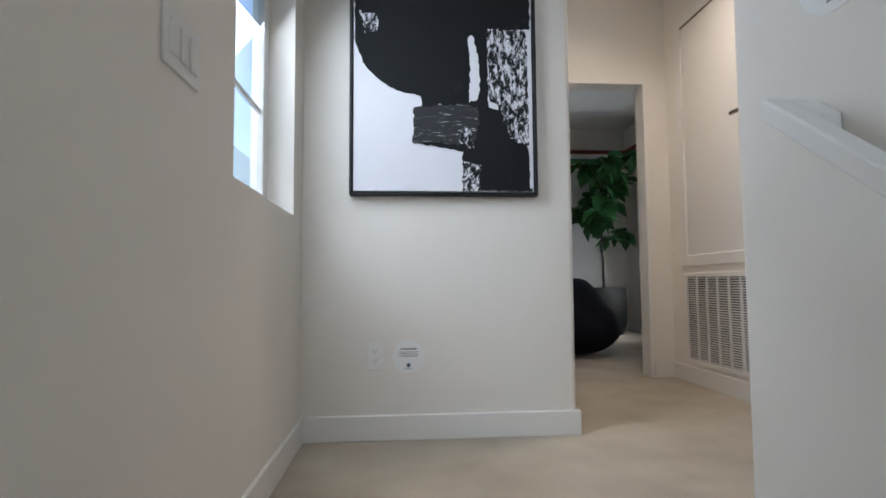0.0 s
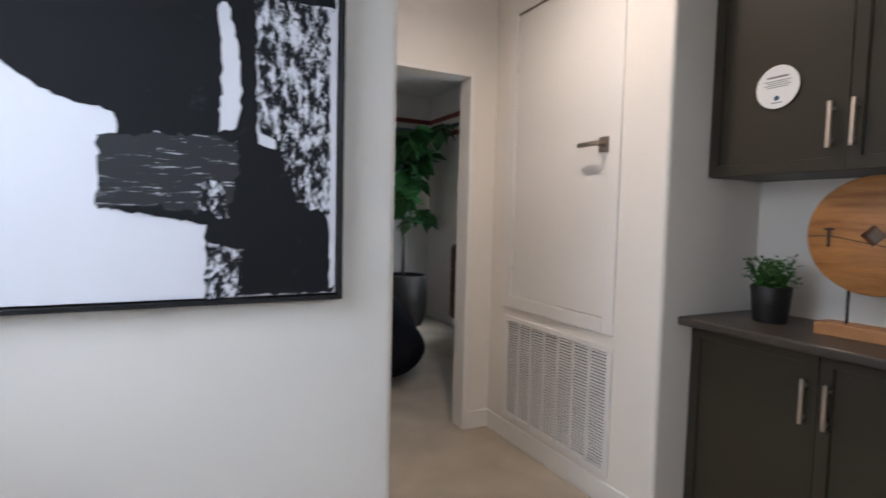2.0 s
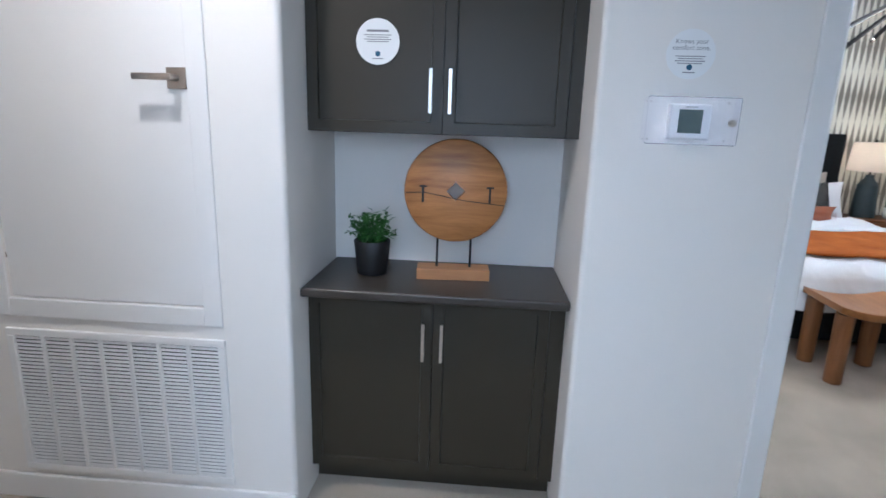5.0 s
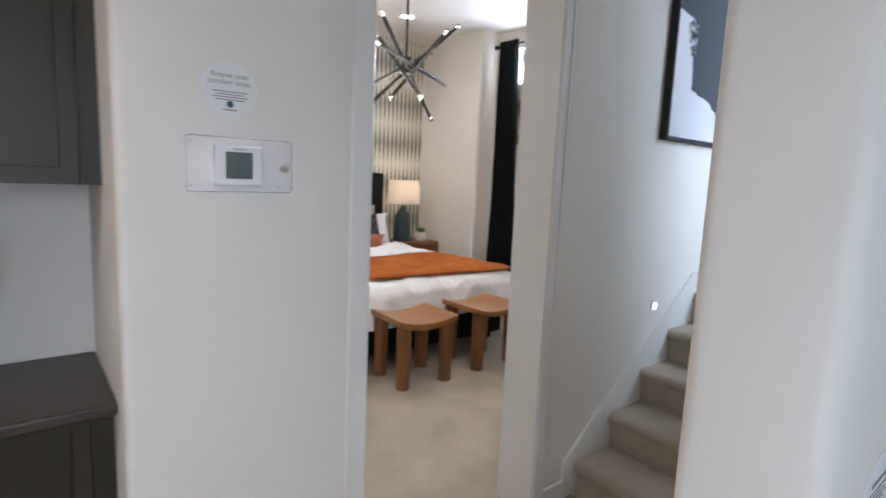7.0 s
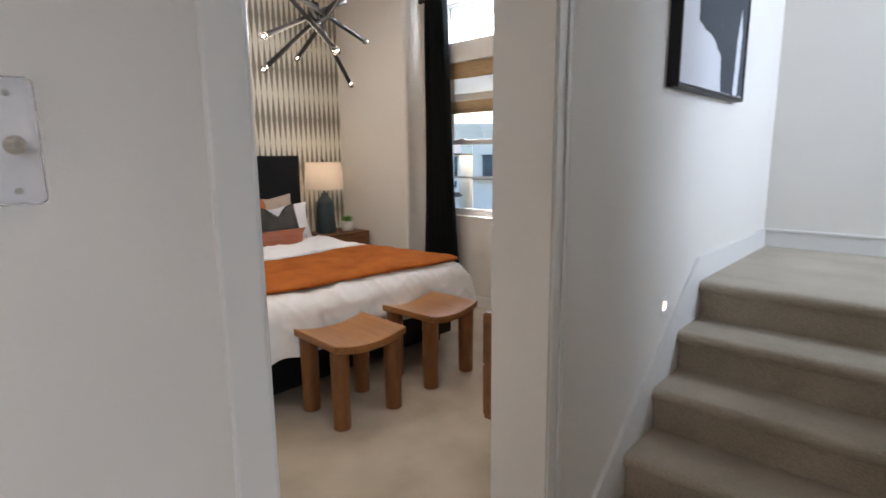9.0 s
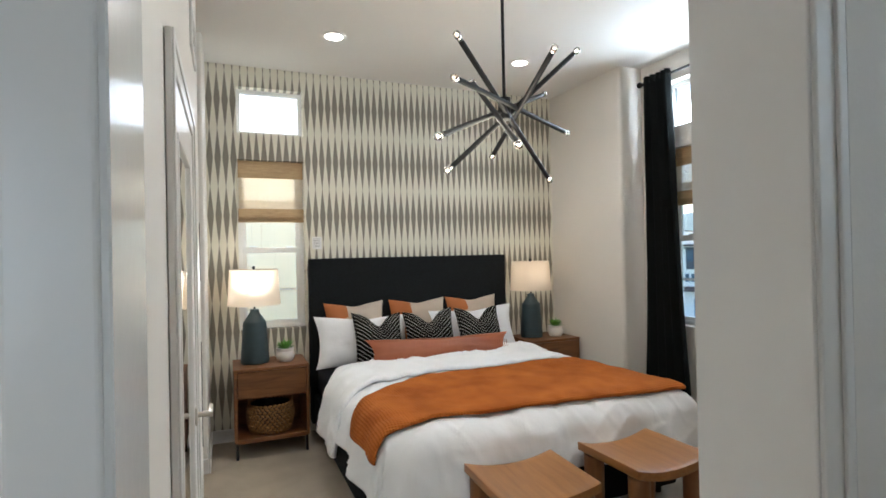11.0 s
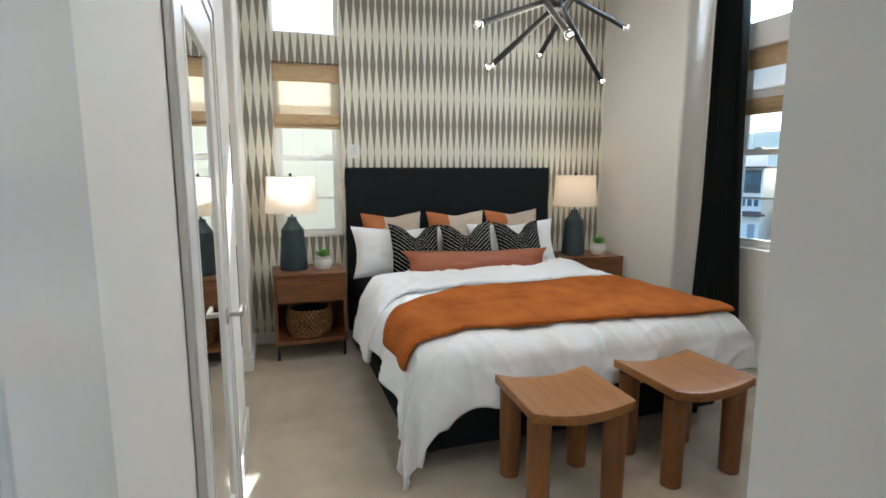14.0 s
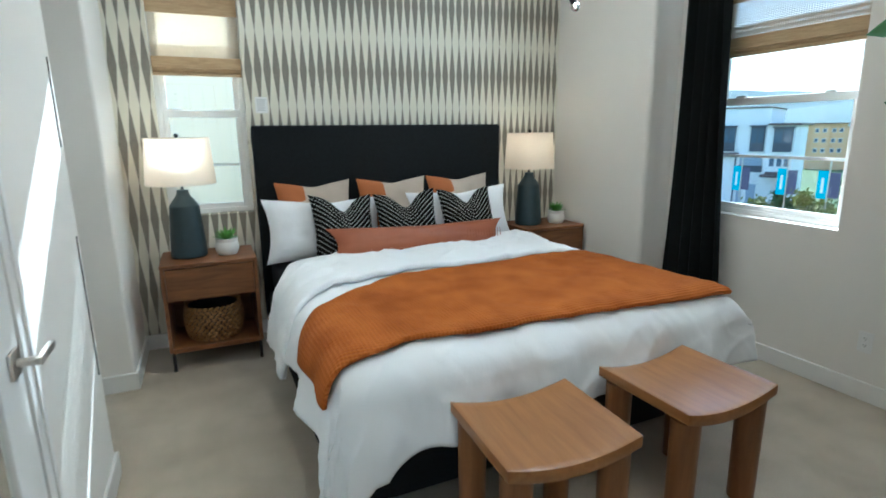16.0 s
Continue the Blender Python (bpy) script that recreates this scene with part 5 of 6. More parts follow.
for i, y in enumerate((-0.34, -0.92, -1.48)):
    pillow("cushion", (6.02, y, 0.615), 0.54, 0.53, 0.17, 14, (2, -2, 1)[i], PATCH_LINEN, "oatmeal linen cushion with rust patches against the headboard", "patched cushions", 0.02, i * 3.1)
pillow("bed_pillow", (5.87, -0.37, 0.605), 0.84, 0.44, 0.17, 20, 3, PILLOW_WHITE, "white cotton bed pillow", "white bed pillows", 0.02, 4.4, 2)
pillow("bed_pillow", (5.87, -1.42, 0.605), 0.84, 0.45, 0.17, 18, -2, PILLOW_WHITE, "white cotton bed pillow", "white bed pillows", 0.02, 5.7, -2)
for i, (y, turn) in enumerate(((-0.47, 6), (-0.93, -12), (-1.42, 2))):
    pillow("cushion", (5.74, y, 0.615), 0.45, 0.465, 0.16, 22, turn, DASH_WEAVE, "black cushion with rows of white dashes, dented at the top", "black cushions", 0.105, 8 + i * 2.3, (3, -4, 0)[i])
lumbar = pillow("lumbar_cushion", (5.60, -0.97, 0.63), 1.33, 0.23, 0.15, 24, 2, LEATHER, "long tan leather lumbar cushion", "", 0.01, 2.2, 1.5)
stitch = bmesh.new()
for i in range(26):
    x = 0.02 + 0.58 * i / 25
    rod(stitch, (x, -0.073 + 0.02 * (i / 25) ** 2, 0.085), (x + 0.006, -0.073 + 0.02 * (i / 25) ** 2, 0.145), 0.0022, 5)
part("lacing", stitch, LEATHER, lumbar, "row of leather stitches")


# nightstands
def nightstand():
    ob = thing("nightstand", (5.80, 0.39, 0), "walnut nightstand with a drawer, an open shelf and black legs", "nightstand", "nightstands")
    w, d, hgt = 0.56, 0.45, 0.69
    part("top", boxes(((0, -w / 2, hgt - 0.022), (d, w / 2, hgt)), bevel=0.003), WALNUT, ob)
    for sy in (-1, 1):
        part("side", boxes(((0.006, sy * (w / 2 - 0.024), 0.13), (d - 0.004, sy * (w / 2 - 0.002), hgt - 0.022)), bevel=0.002, segments=1), WALNUT, ob)
    part("back", boxes(((d - 0.016, -w / 2 + 0.024, 0.15), (d - 0.006, w / 2 - 0.024, hgt - 0.022))), WALNUT, ob)
    part("shelf", boxes(((0.004, -w / 2 + 0.024, 0.125), (d - 0.016, w / 2 - 0.024, 0.155)), bevel=0.002, segments=1), WALNUT, ob)
    part("divider", boxes(((0.03, -w / 2 + 0.024, 0.452), (d - 0.016, w / 2 - 0.024, 0.466))), WALNUT, ob)
    part("drawer_front", boxes(((0.002, -w / 2 + 0.027, 0.468), (0.022, w / 2 - 0.027, hgt - 0.026)), bevel=0.002, segments=1), WALNUT, ob)
    for x in (0.03, d - 0.04):
        for sy in (-1, 1):
            part("leg", boxes(((x - 0.010, sy * (w / 2 - 0.022) - 0.010, 0), (x + 0.010, sy * (w / 2 - 0.022) + 0.010, 0.13)), bevel=0.002, segments=1), BLACK_METAL, ob, "black metal leg")
    return ob


stand = nightstand()
copy_thing(stand, pose(5.80, -2.215, 0))


def table_lamp():
    ob = thing("table_lamp", (6.05, 0.50, 0.69), "dark teal ceramic table lamp with a linen drum shade, switched on", "lamp", "bedside lamps")
    part("base", lathe([(0.0, 0.0), (0.104, 0.0), (0.108, 0.004), (0.1095, 0.012), (0.109, 0.05), (0.089, 0.322), (0.087, 0.331), (0.082, 0.337), (0.044, 0.392), (0.037, 0.404), (0.034, 0.43), (0.0, 0.432)], 40, cap=False), CERAMIC, ob, "dark teal ceramic base", True)
    part("neck", lathe([(0.008, 0.43), (0.008, 0.56), (0.014, 0.56), (0.014, 0.60), (0.008, 0.61)], 16), BLACK_METAL, ob, smooth=True)
    sh = lathe([(0.204, 0.468), (0.186, 0.752)], 56, cap=False)
    part("shade", sh, SHADE_CLOTH, ob, "warm linen drum shade", True)
    part("lower_trim", lathe([(0.203, 0.466), (0.2062, 0.466), (0.2055, 0.474), (0.2025, 0.474)], 56, cap=False), SHADE_LINEN, ob)
    part("upper_trim", lathe([(0.186, 0.746), (0.1885, 0.746), (0.188, 0.754), (0.1855, 0.754)], 56, cap=False), SHADE_LINEN, ob)
    sp = bmesh.new()
    for k in range(3):
        a = 2 * math.pi * k / 3
        rod(sp, (0, 0, 0.735), (0.186 * math.cos(a), 0.186 * math.sin(a), 0.735), 0.002, 6)
    for sx in (-1, 1):
        rod(sp, (0, sx * 0.012, 0.60), (0, sx * 0.05, 0.66), 0.002, 6)
        rod(sp, (0, sx * 0.05, 0.66), (0, 0, 0.735), 0.002, 6)
    part("harp", sp, BLACK_METAL, ob)
    part("finial", lathe([(0.003, 0.735), (0.004, 0.75), (0.011, 0.757), (0.013, 0.768), (0.009, 0.778), (0.0, 0.781)], 16, cap=False), BLACK_METAL, ob, "dark round finial", True)
    b = lathe([(0.012, 0.60), (0.026, 0.635), (0.030, 0.655), (0.022, 0.68), (0.0, 0.69)], 16, cap=False)
    part("bulb", b, BULB_FROST, ob, "lit bulb", True)
    return ob


tl = table_lamp()
copy_thing(tl, pose(6.05, -2.10, 0.69))


def succulent():
    ob = thing("potted_succulent", (6.0, 0.272, 0.69), "bright green succulent in a ribbed white ceramic pot", "plant", "bedside succulents")
    part("pot", lathe([(0.0, 0.0), (0.055, 0.0), (0.060, 0.004), (0.073, 0.035), (0.074, 0.06), (0.066, 0.082), (0.064, 0.086), (0.069, 0.095), (0.069, 0.108), (0.063, 0.108), (0.060, 0.098), (0.0, 0.098)], 36, cap=False), POT_WHITE, ob, smooth=True)
    r = random.Random(5)
    ps = []
    for ring, (tilt, count, ln) in enumerate(((8, 9, 0.9), (32, 11, 1.0), (52, 10, 0.95), (72, 6, 0.75))):
        for k in range(count):
            a = 2 * math.pi * k / count + ring * 0.3 + r.uniform(-0.1, 0.1)
            ps.append(Matrix.Translation((0, 0, 0.10)) @ Euler((0, 0, a)).to_matrix().to_4x4() @ Matrix.Translation((0.012, 0, 0)) @ Euler((0, -radians(tilt + r.uniform(-6, 6)), 0)).to_matrix().to_4x4() @ Matrix.Scale(ln * r.uniform(0.85, 1.1), 4))
    part("leaves", scatter(leaf_bm(0.088, 0.024, -0.12, 5), ps), SUCCULENT, ob, "pointed bright green leaves", True)
    return ob


suc = succulent()
copy_thing(suc, pose(5.98, -2.335, 0.69, 0, 0, 70))

# woven basket on the shelf
bsk = thing("woven_basket", (5.99, 0.395, 0.157), "round seagrass basket with a dark lining on the nightstand shelf", "basket")
inner = lathe([(0.0, 0.012), (0.130, 0.012), (0.165, 0.10), (0.160, 0.21), (0.163, 0.225)], 32, cap=False)
part("lining", inner, SLOT, bsk, "dark lining")
knot = bmesh.new()
bmesh.ops.create_icosphere(knot, subdivisions=1, radius=1.0)
ps = []
rr = random.Random(9)
for j in range(10):
    f = j / 9
    rad = 0.138 + 0.04 * math.sin(math.pi * (0.15 + 0.62 * f))
    for i in range(30):
        a = 2 * math.pi * (i + 0.5 * (j % 2)) / 30
        ps.append(Matrix.Translation((rad * math.cos(a), rad * math.sin(a), 0.016 + 0.202 * f)) @ Euler((0.5 if j % 2 else -0.5, 0, a)).to_matrix().to_4x4() @ Matrix.Diagonal((0.011, 0.020 * rr.uniform(0.85, 1.1), 0.0125, 1)))
part("weave", scatter(knot, ps), BASKET, bsk, "plaited seagrass strands", True)
for sg in (-1, 1):
    hd = bmesh.new()
    pts = [Vector((-0.02, sg * (0.155 + 0.012 * math.sin(math.pi * k / 6)), 0.21 + 0.055 * math.sin(math.pi * k / 6))) + Vector((0.0 + 0.09 * (k / 6 - 0.5), 0, 0)) for k in range(7)]
    for a, b in zip(pts, pts[1:]):
        rod(hd, a, b, 0.007, 7)
    part("handle", hd, BASKET, bsk, "braided loop handle")


# saddle stools
def stool():
    ob = thing("stool", (3.67, -0.575, 0), "wooden stool with a curved saddle seat and round legs", "stool", "stools at the foot of the bed")
    lx, ly, hgt = 0.22, 0.245, 0.505
    bm = bmesh.new()
    nx, ny = 12, 20
    tops, lows = [], []
    for j in range(ny + 1):
        v = 2 * j / ny - 1
        ztop = hgt - 0.038 * (1 - abs(v) ** 2.0)
        zlow = ztop - 0.042 - 0.004 * (1 - v * v)
        tops.append([bm.verts.new((lx * (2 * i / nx - 1), ly * v, ztop)) for i in range(nx + 1)])
        lows.append([bm.verts.new((lx * (2 * i / nx - 1), ly * v, zlow)) for i in range(nx + 1)])
    for a, b, flip in [(x, y, 0) for x, y in zip(tops, tops[1:])] + [(x, y, 1) for x, y in zip(lows, lows[1:])]:
        for i in range(nx):
            q = (a[i], a[i + 1], b[i + 1], b[i])
            bm.faces.new(q if not flip else tuple(reversed(q)))
    for j in range(ny):
        bm.faces.new((tops[j][0], tops[j + 1][0], lows[j + 1][0], lows[j][0]))
        bm.faces.new((tops[j + 1][nx], tops[j][nx], lows[j][nx], lows[j + 1][nx]))
    for i in range(nx):
        bm.faces.new((tops[0][i + 1], tops[0][i], lows[0][i], lows[0][i + 1]))
        bm.faces.new((tops[ny][i], tops[ny][i + 1], lows[ny][i + 1], lows[ny][i]))
    bmesh.ops.recalc_face_normals(bm, faces=bm.faces)
    sharp = [e for e in bm.edges if len(e.link_faces) == 2 and e.calc_face_angle(0) > 1.0]
    bmesh.ops.bevel(bm, geom=sharp, offset=0.004, segments=2, affect="EDGES", profile=0.5)
    part("seat", bm, STOOL_WOOD, ob, "curved wooden seat", True)
    for sx in (-1, 1):
        for sy in (-1, 1):
            x, y = sx * (lx - 0.058), sy * (ly - 0.062)
            part("leg", lathe([(0.0, 0.0), (0.045, 0.0), (0.049, 0.004), (0.053, hgt - 0.058), (0.0, hgt - 0.056)], 28, (x, y, 0), cap=False), STOOL_LEG, ob, smooth=True)
    return ob


st = stool()
st.rotation_euler = (0, 0, radians(-3))
copy_thing(st, pose(3.69, -1.275, 0, 0, 0, 2))

# chandelier
HUB = Vector((4.10, -0.724, 2.335))
chand = thing("chandelier", (HUB.x, HUB.y, BED_CEIL), "black metal starburst chandelier with crossing rods and small clear bulbs", "chandelier")
part("canopy", lathe([(0.062, 0.0), (0.062, -0.02), (0.02, -0.026)], 28), BLACK_METAL, chand, smooth=True)
part("stem", rod(bmesh.new(), (0, 0, -0.02), (0, 0, HUB.z - BED_CEIL + 0.03), 0.009, 12), BLACK_METAL, chand, smooth=True)
part("hub", lathe([(0.012, 0.075), (0.036, 0.07), (0.036, 0.0), (0.036, -0.05), (0.015, -0.06)], 20, (0, 0, HUB.z - BED_CEIL)), BLACK_METAL, chand, smooth=True)
RODS = (((3.80, -0.305, 2.587), (4.40, -1.215, 2.003)), ((3.85, -0.309, 2.398), (4.35, -1.32, 2.306)), ((3.70, -0.157, 2.07), (4.50, -1.257, 2.593)),
        ((4.10, -0.371, 1.986), (4.10, -1.226, 2.737)), ((4.55, -0.879, 2.162), (3.65, -0.753, 2.525)), ((4.60, -0.774, 2.653), (3.60, -0.513, 2.033)))
base = Vector((HUB.x, HUB.y, BED_CEIL))
for a, b in RODS:
    a, b = Vector(a) - base, Vector(b) - base
    way = (b - a).normalized()
    arm = part("arm", rod(bmesh.new(), a + way * 0.035, b - way * 0.035, 0.0145, 14), BLACK_METAL, chand, smooth=True)
    for end, w in ((a, way), (b, -way)):
        turn = w.to_track_quat("Z", "Y").to_matrix().to_4x4()
        g = lathe([(0.008, 0.036), (0.010, 0.028), (0.018, 0.012), (0.020, 0.0), (0.016, -0.013), (0.0, -0.020)], 14, cap=False)
        part("bulb", g, BULB_GLASS, arm, "small clear globe bulb", True, Matrix.Translation(end) @ turn).visible_shadow = False
        f = bmesh.new()
        bmesh.ops.create_icosphere(f, subdivisions=1, radius=0.0065)
        part("filament", f, BULB, arm, "glowing filament", False, Matrix.Translation(end))
lamp("chandelier_light", "POINT", pose(HUB.x, HUB.y, HUB.z - 0.12), 6.0, (1.0, 0.80, 0.58), radius=0.25)


# curtain and rod
def curtain_bm(x0, x1, x0b, x1b, z0, z1, folds, depth):
    bm = bmesh.new()
    nu, nv = folds * 14, 30
    rows = []
    for j in range(nv + 1):
        f = j / nv
        row = []
        for i in range(nu + 1):
            u = i / nu
            a, b = x0b + (x0 - x0b) * f ** 0.8, x1b + (x1 - x1b) * f ** 0.8
            ph = 2 * math.pi * folds * (u + 0.012 * math.sin(5 * f + 9 * u))
            amp = depth * (0.75 + 0.25 * math.sin(7 * u + 2 * f))
            row.append(bm.verts.new((a + (b - a) * u + 0.003 * math.sin(2 * ph), amp * math.sin(ph), z0 + (z1 - z0) * f)))
        rows.append(row)
    for a, b in zip(rows, rows[1:]):
        for i in range(nu):
            bm.faces.new((a[i], a[i + 1], b[i + 1], b[i]))
    return bm


cur = thing("curtain", (0, -2.69, 0), "floor-length black curtain gathered beside the window", "curtain")
with_thickness(part("panel", curtain_bm(4.80, 5.07, 4.60, 5.15, 0.01, 3.03, 5, 0.038), CURTAIN, cur, smooth=True), 0.003)
for i in range(5):
    part("eyelet", lathe([(0.016, -0.003), (0.024, -0.003), (0.024, 0.003), (0.016, 0.003), (0.016, -0.003)], 16, cap=False), BLACK_METAL, cur, "black metal eyelet", True, pose(4.825 + 0.054 * i, 0, 2.985, 0, 90, 0))
crod = thing("curtain_rod", (0, -2.69, 2.985), "black metal curtain rod with a ball finial", "curtain rod")
part("pole", rod(bmesh.new(), (3.72, 0, 0), (5.11, 0, 0), 0.010, 14), BLACK_METAL, crod, smooth=True)
for x in (5.13, 3.70):
    f = bmesh.new()
    bmesh.ops.create_uvsphere(f, u_segments=16, v_segments=10, radius=0.026)
    part("finial", f, BLACK_METAL, crod, "ball finial", True, pose(x, 0, 0))
for x in (5.10, 3.80):
    part("bracket", join(rod(bmesh.new(), (x, 0, -0.012), (x, -0.10, -0.012), 0.006), boxes(((x - 0.02, -0.10, -0.04), (x + 0.02, -0.094, 0.02)))), BLACK_METAL, crod)


# bamboo roman shades
def roman_shade(name, axis, plane, a0, a1, z0, z1, sign, label):
    """A woven shade drawn half up; sign: the way into the room along the axis."""
    ob = thing(name, (0, 0, 0), label, "window shade", "woven window shades")
    mat = BAMBOO if axis == "x" else BAMBOO_X

    def span(u0, u1, w0, w1, d0, d1):
        p0, p1 = plane + sign * d0, plane + sign * d1
        return ((p0, u0, w0), (p1, u1, w1)) if axis == "x" else ((u0, p0, w0), (u1, p1, w1))
    val = z1 - 0.145
    part("valance", boxes(span(a0, a1, val, z1, 0.026, 0.034), span(a0, a1, val - 0.004, val + 0.012, 0.024, 0.037)), mat, ob, "bamboo valance")
    n = int((val - z0) / 0.0095)
    reeds = bmesh.new()
    for k in range(n):
        z = z0 + (val - z0) * k / n
        lo, hi = span(a0 + 0.004, a1 - 0.004, z, z + 0.0054, 0.010 + 0.002 * (k % 2), 0.013 + 0.002 * (k % 2))
        box_bm(reeds, lo, hi)
    for k in range(14):
        z = z0 + 0.07 + 0.0072 * k
        lo, hi = span(a0 + 0.004, a1 - 0.004, z, z + 0.0056, 0.0175, 0.0195)
        box_bm(reeds, lo, hi)
    m = int((a1 - a0) / 0.014)
    for k in range(m):
        u = a0 + (a1 - a0) * (k + 0.5) / m
        lo, hi = span(u - 0.0013, u + 0.0013, z0, val, 0.0085, 0.0165)
        box_bm(reeds, lo, hi)
    tagged(part("reeds", reeds, WOVEN, ob, "open weave of bamboo reeds"), kind="stuff")
    for k in range(3):
        part("fold", boxes(span(a0, a1, z0 - 0.012 + 0.016 * k, z0 + 0.075 + 0.010 * k, 0.017 + 0.012 * k, 0.024 + 0.012 * k), bevel=0.002, segments=1), mat, ob, "stacked bamboo fold")
    part("bottom_bar", boxes(span(a0, a1, z0 - 0.022, z0 - 0.006, 0.014, 0.046), bevel=0.003), mat, ob)
    return ob


roman_shade("window_shade", "x", 6.372, 0.060, 0.602, 1.862, 2.372, -1, "woven bamboo roman shade half drawn in the bedside window")
roman_shade("window_shade", "y", -2.862, 4.035, 4.955, 1.925, 2.382, 1, "woven bamboo roman shade half drawn in the street window")

# wall note, vent
note = thing("printed_card", (6.30, -0.048, 1.655), "small white printed card on the wallpaper", "card", turn=-90)
part("paper", boxes(((-0.042, -0.0012, -0.055), (0.042, 0, 0.055))), PAPER, note)
for k in range(6):
    part("text_line", boxes(((-0.03, -0.0017, 0.035 - 0.014 * k), (0.03 - 0.006 * (k % 2), -0.0013, 0.038 - 0.014 * k))), INK, note)
vent = thing("wall_vent", (4.34, 0.845, 2.61), "white louvred air vent high on the bedroom wall", "vent")
# dark sheet takes the place of the vent's shaded inside; the wall is uncut
part("backing", boxes(((-0.17, -0.002, -0.09), (0.17, -0.001, 0.09))), SLOT, vent)
part("frame", boxes(((-0.19, -0.012, -0.11), (-0.16, 0, 0.11)), ((0.16, -0.012, -0.11), (0.19, 0, 0.11)), ((-0.16, -0.012, 0.08), (0.16, 0, 0.11)), ((-0.16, -0.012, -0.11), (0.16, 0, -0.08)), bevel=0.002, segments=1), TRIM, vent)
for k in range(9):
    z = -0.072 + 0.018 * k
    part("slat", boxes(((-0.16, -0.010, z), (0.16, -0.003, z + 0.004))), TRIM, vent)

# dresser
dr = thing("dresser", (2.265, -1.50, 0), "walnut dresser on thin black metal legs", "dresser")
part("body", boxes(((0, -0.80, 0.20), (0.50, 0.80, 0.75)), bevel=0.004), WALNUT, dr)
for k in range(3):
    for j in range(2):
        d = part("drawer_front", boxes(((0.50, -0.79 + 0.53 * k, 0.215 + 0.265 * j), (0.516, -0.27 + 0.53 * k, 0.47 + 0.265 * j)), bevel=0.003), WALNUT, dr)
        part("knob", rod(bmesh.new(), (0.516, -0.53 + 0.53 * k, 0.345 + 0.265 * j), (0.535, -0.53 + 0.53 * k, 0.345 + 0.265 * j), 0.011), BLACK_METAL, d, smooth=True)
for x in (0.05, 0.465):
    for y in (-0.76, 0.76):
        part("leg", boxes(((x - 0.011, y - 0.011, 0), (x + 0.011, y + 0.011, 0.20)), bevel=0.002, segments=1), BLACK_METAL, dr, "black metal leg")


def fiddle_leaf_fig(at, hgt, label, pot_mat, pot_r, pot_h, crown_r, leaves, seed, bare=0.45, fall=1.0, boughs=()):
    ob = thing("fiddle_leaf_fig", at, label, "plant")
    r = random.Random(seed)
    part("planter", lathe([(0, 0), (pot_r * 0.80, 0), (pot_r * 0.97, pot_h * 0.25), (pot_r, pot_h * 0.6), (pot_r * 0.93, pot_h), (pot_r * 0.85, pot_h), (pot_r * 0.85, pot_h * 0.93), (0, pot_h * 0.93)], 40, cap=False), pot_mat, ob, "dark round planter", True)
    tr = bmesh.new()
    p = Vector((0, 0, pot_h * 0.9))
    pts = [p.copy()]
    for k in range(8):
        p = p + Vector((r.uniform(-0.02, 0.02), r.uniform(-0.02, 0.02), (hgt - pot_h) / 8))
        pts.append(p.copy())
    for k, (a, b) in enumerate(zip(pts, pts[1:])):
        rod(tr, a, b, 0.020 * (1 - 0.09 * k), 10, 0.020 * (1 - 0.09 * (k + 1)))
    limbs = []
    for k in range(9):
        f = r.uniform(bare, 0.95)
        a0 = pts[int(f * 8)]
        ang = 2.4 * k + r.uniform(-0.3, 0.3)
        tip = a0 + Vector((math.cos(ang), math.sin(ang), r.uniform(0.2, 0.9))).normalized() * crown_r * r.uniform(0.6, 1.0)
        rod(tr, a0, tip, 0.009, 7, 0.004)
        limbs.append((a0, tip))
    poses = []
    for z, reach in boughs:
        a0 = Vector((0, 0, z - 0.08))
        tip = Vector((reach, 0.04, z))
        rod(tr, a0, tip, 0.009, 7, 0.004)
        for k in range(5):
            poses.append(Matrix.Translation(a0.lerp(tip, 0.55 + 0.11 * k)) @ Euler((r.uniform(-1.3, -0.6), r.uniform(-0.2, 0.5), r.uniform(-0.7, 0.5))).to_matrix().to_4x4())
    part("trunk", tr, BARK, ob, "slim brown trunk with limbs", True)
    limbs.append((pts[4], pts[8]))
    for k in range(leaves):
        a, b = limbs[k % len(limbs)]
        q = a.lerp(b, r.uniform(0.25, 1.05))
        poses.append(Matrix.Translation(q) @ Euler((r.uniform(-0.5, 0.5), r.uniform(-0.5, 0.75) * fall, r.uniform(0, 6.28))).to_matrix().to_4x4() @ Matrix.Scale(r.uniform(0.75, 1.2), 4))
    lb = leaf_bm(0.24, 0.155, 0.25, 7)
    for v in lb.verts:
        v.co.z += 0.008 * math.sin(v.co.x * 60) * (1 if abs(v.co.y) > 0.01 else 0)
    me = mesh_of("leaf", lb, FIG_LEAF, True)
    for m in poses:
        lf = new("leaf", me)
        lf.parent, lf.matrix_local = ob, m
    return ob


fiddle_leaf_fig((2.96, -2.31, 0), 2.3, "tall fiddle leaf fig with broad green leaves beside the window", POT_BLACK, 0.17, 0.34, 0.66, 110, 21, 0.58, boughs=((1.14, 0.40), (1.54, 0.44), (1.86, 0.54), (2.12, 0.56)))

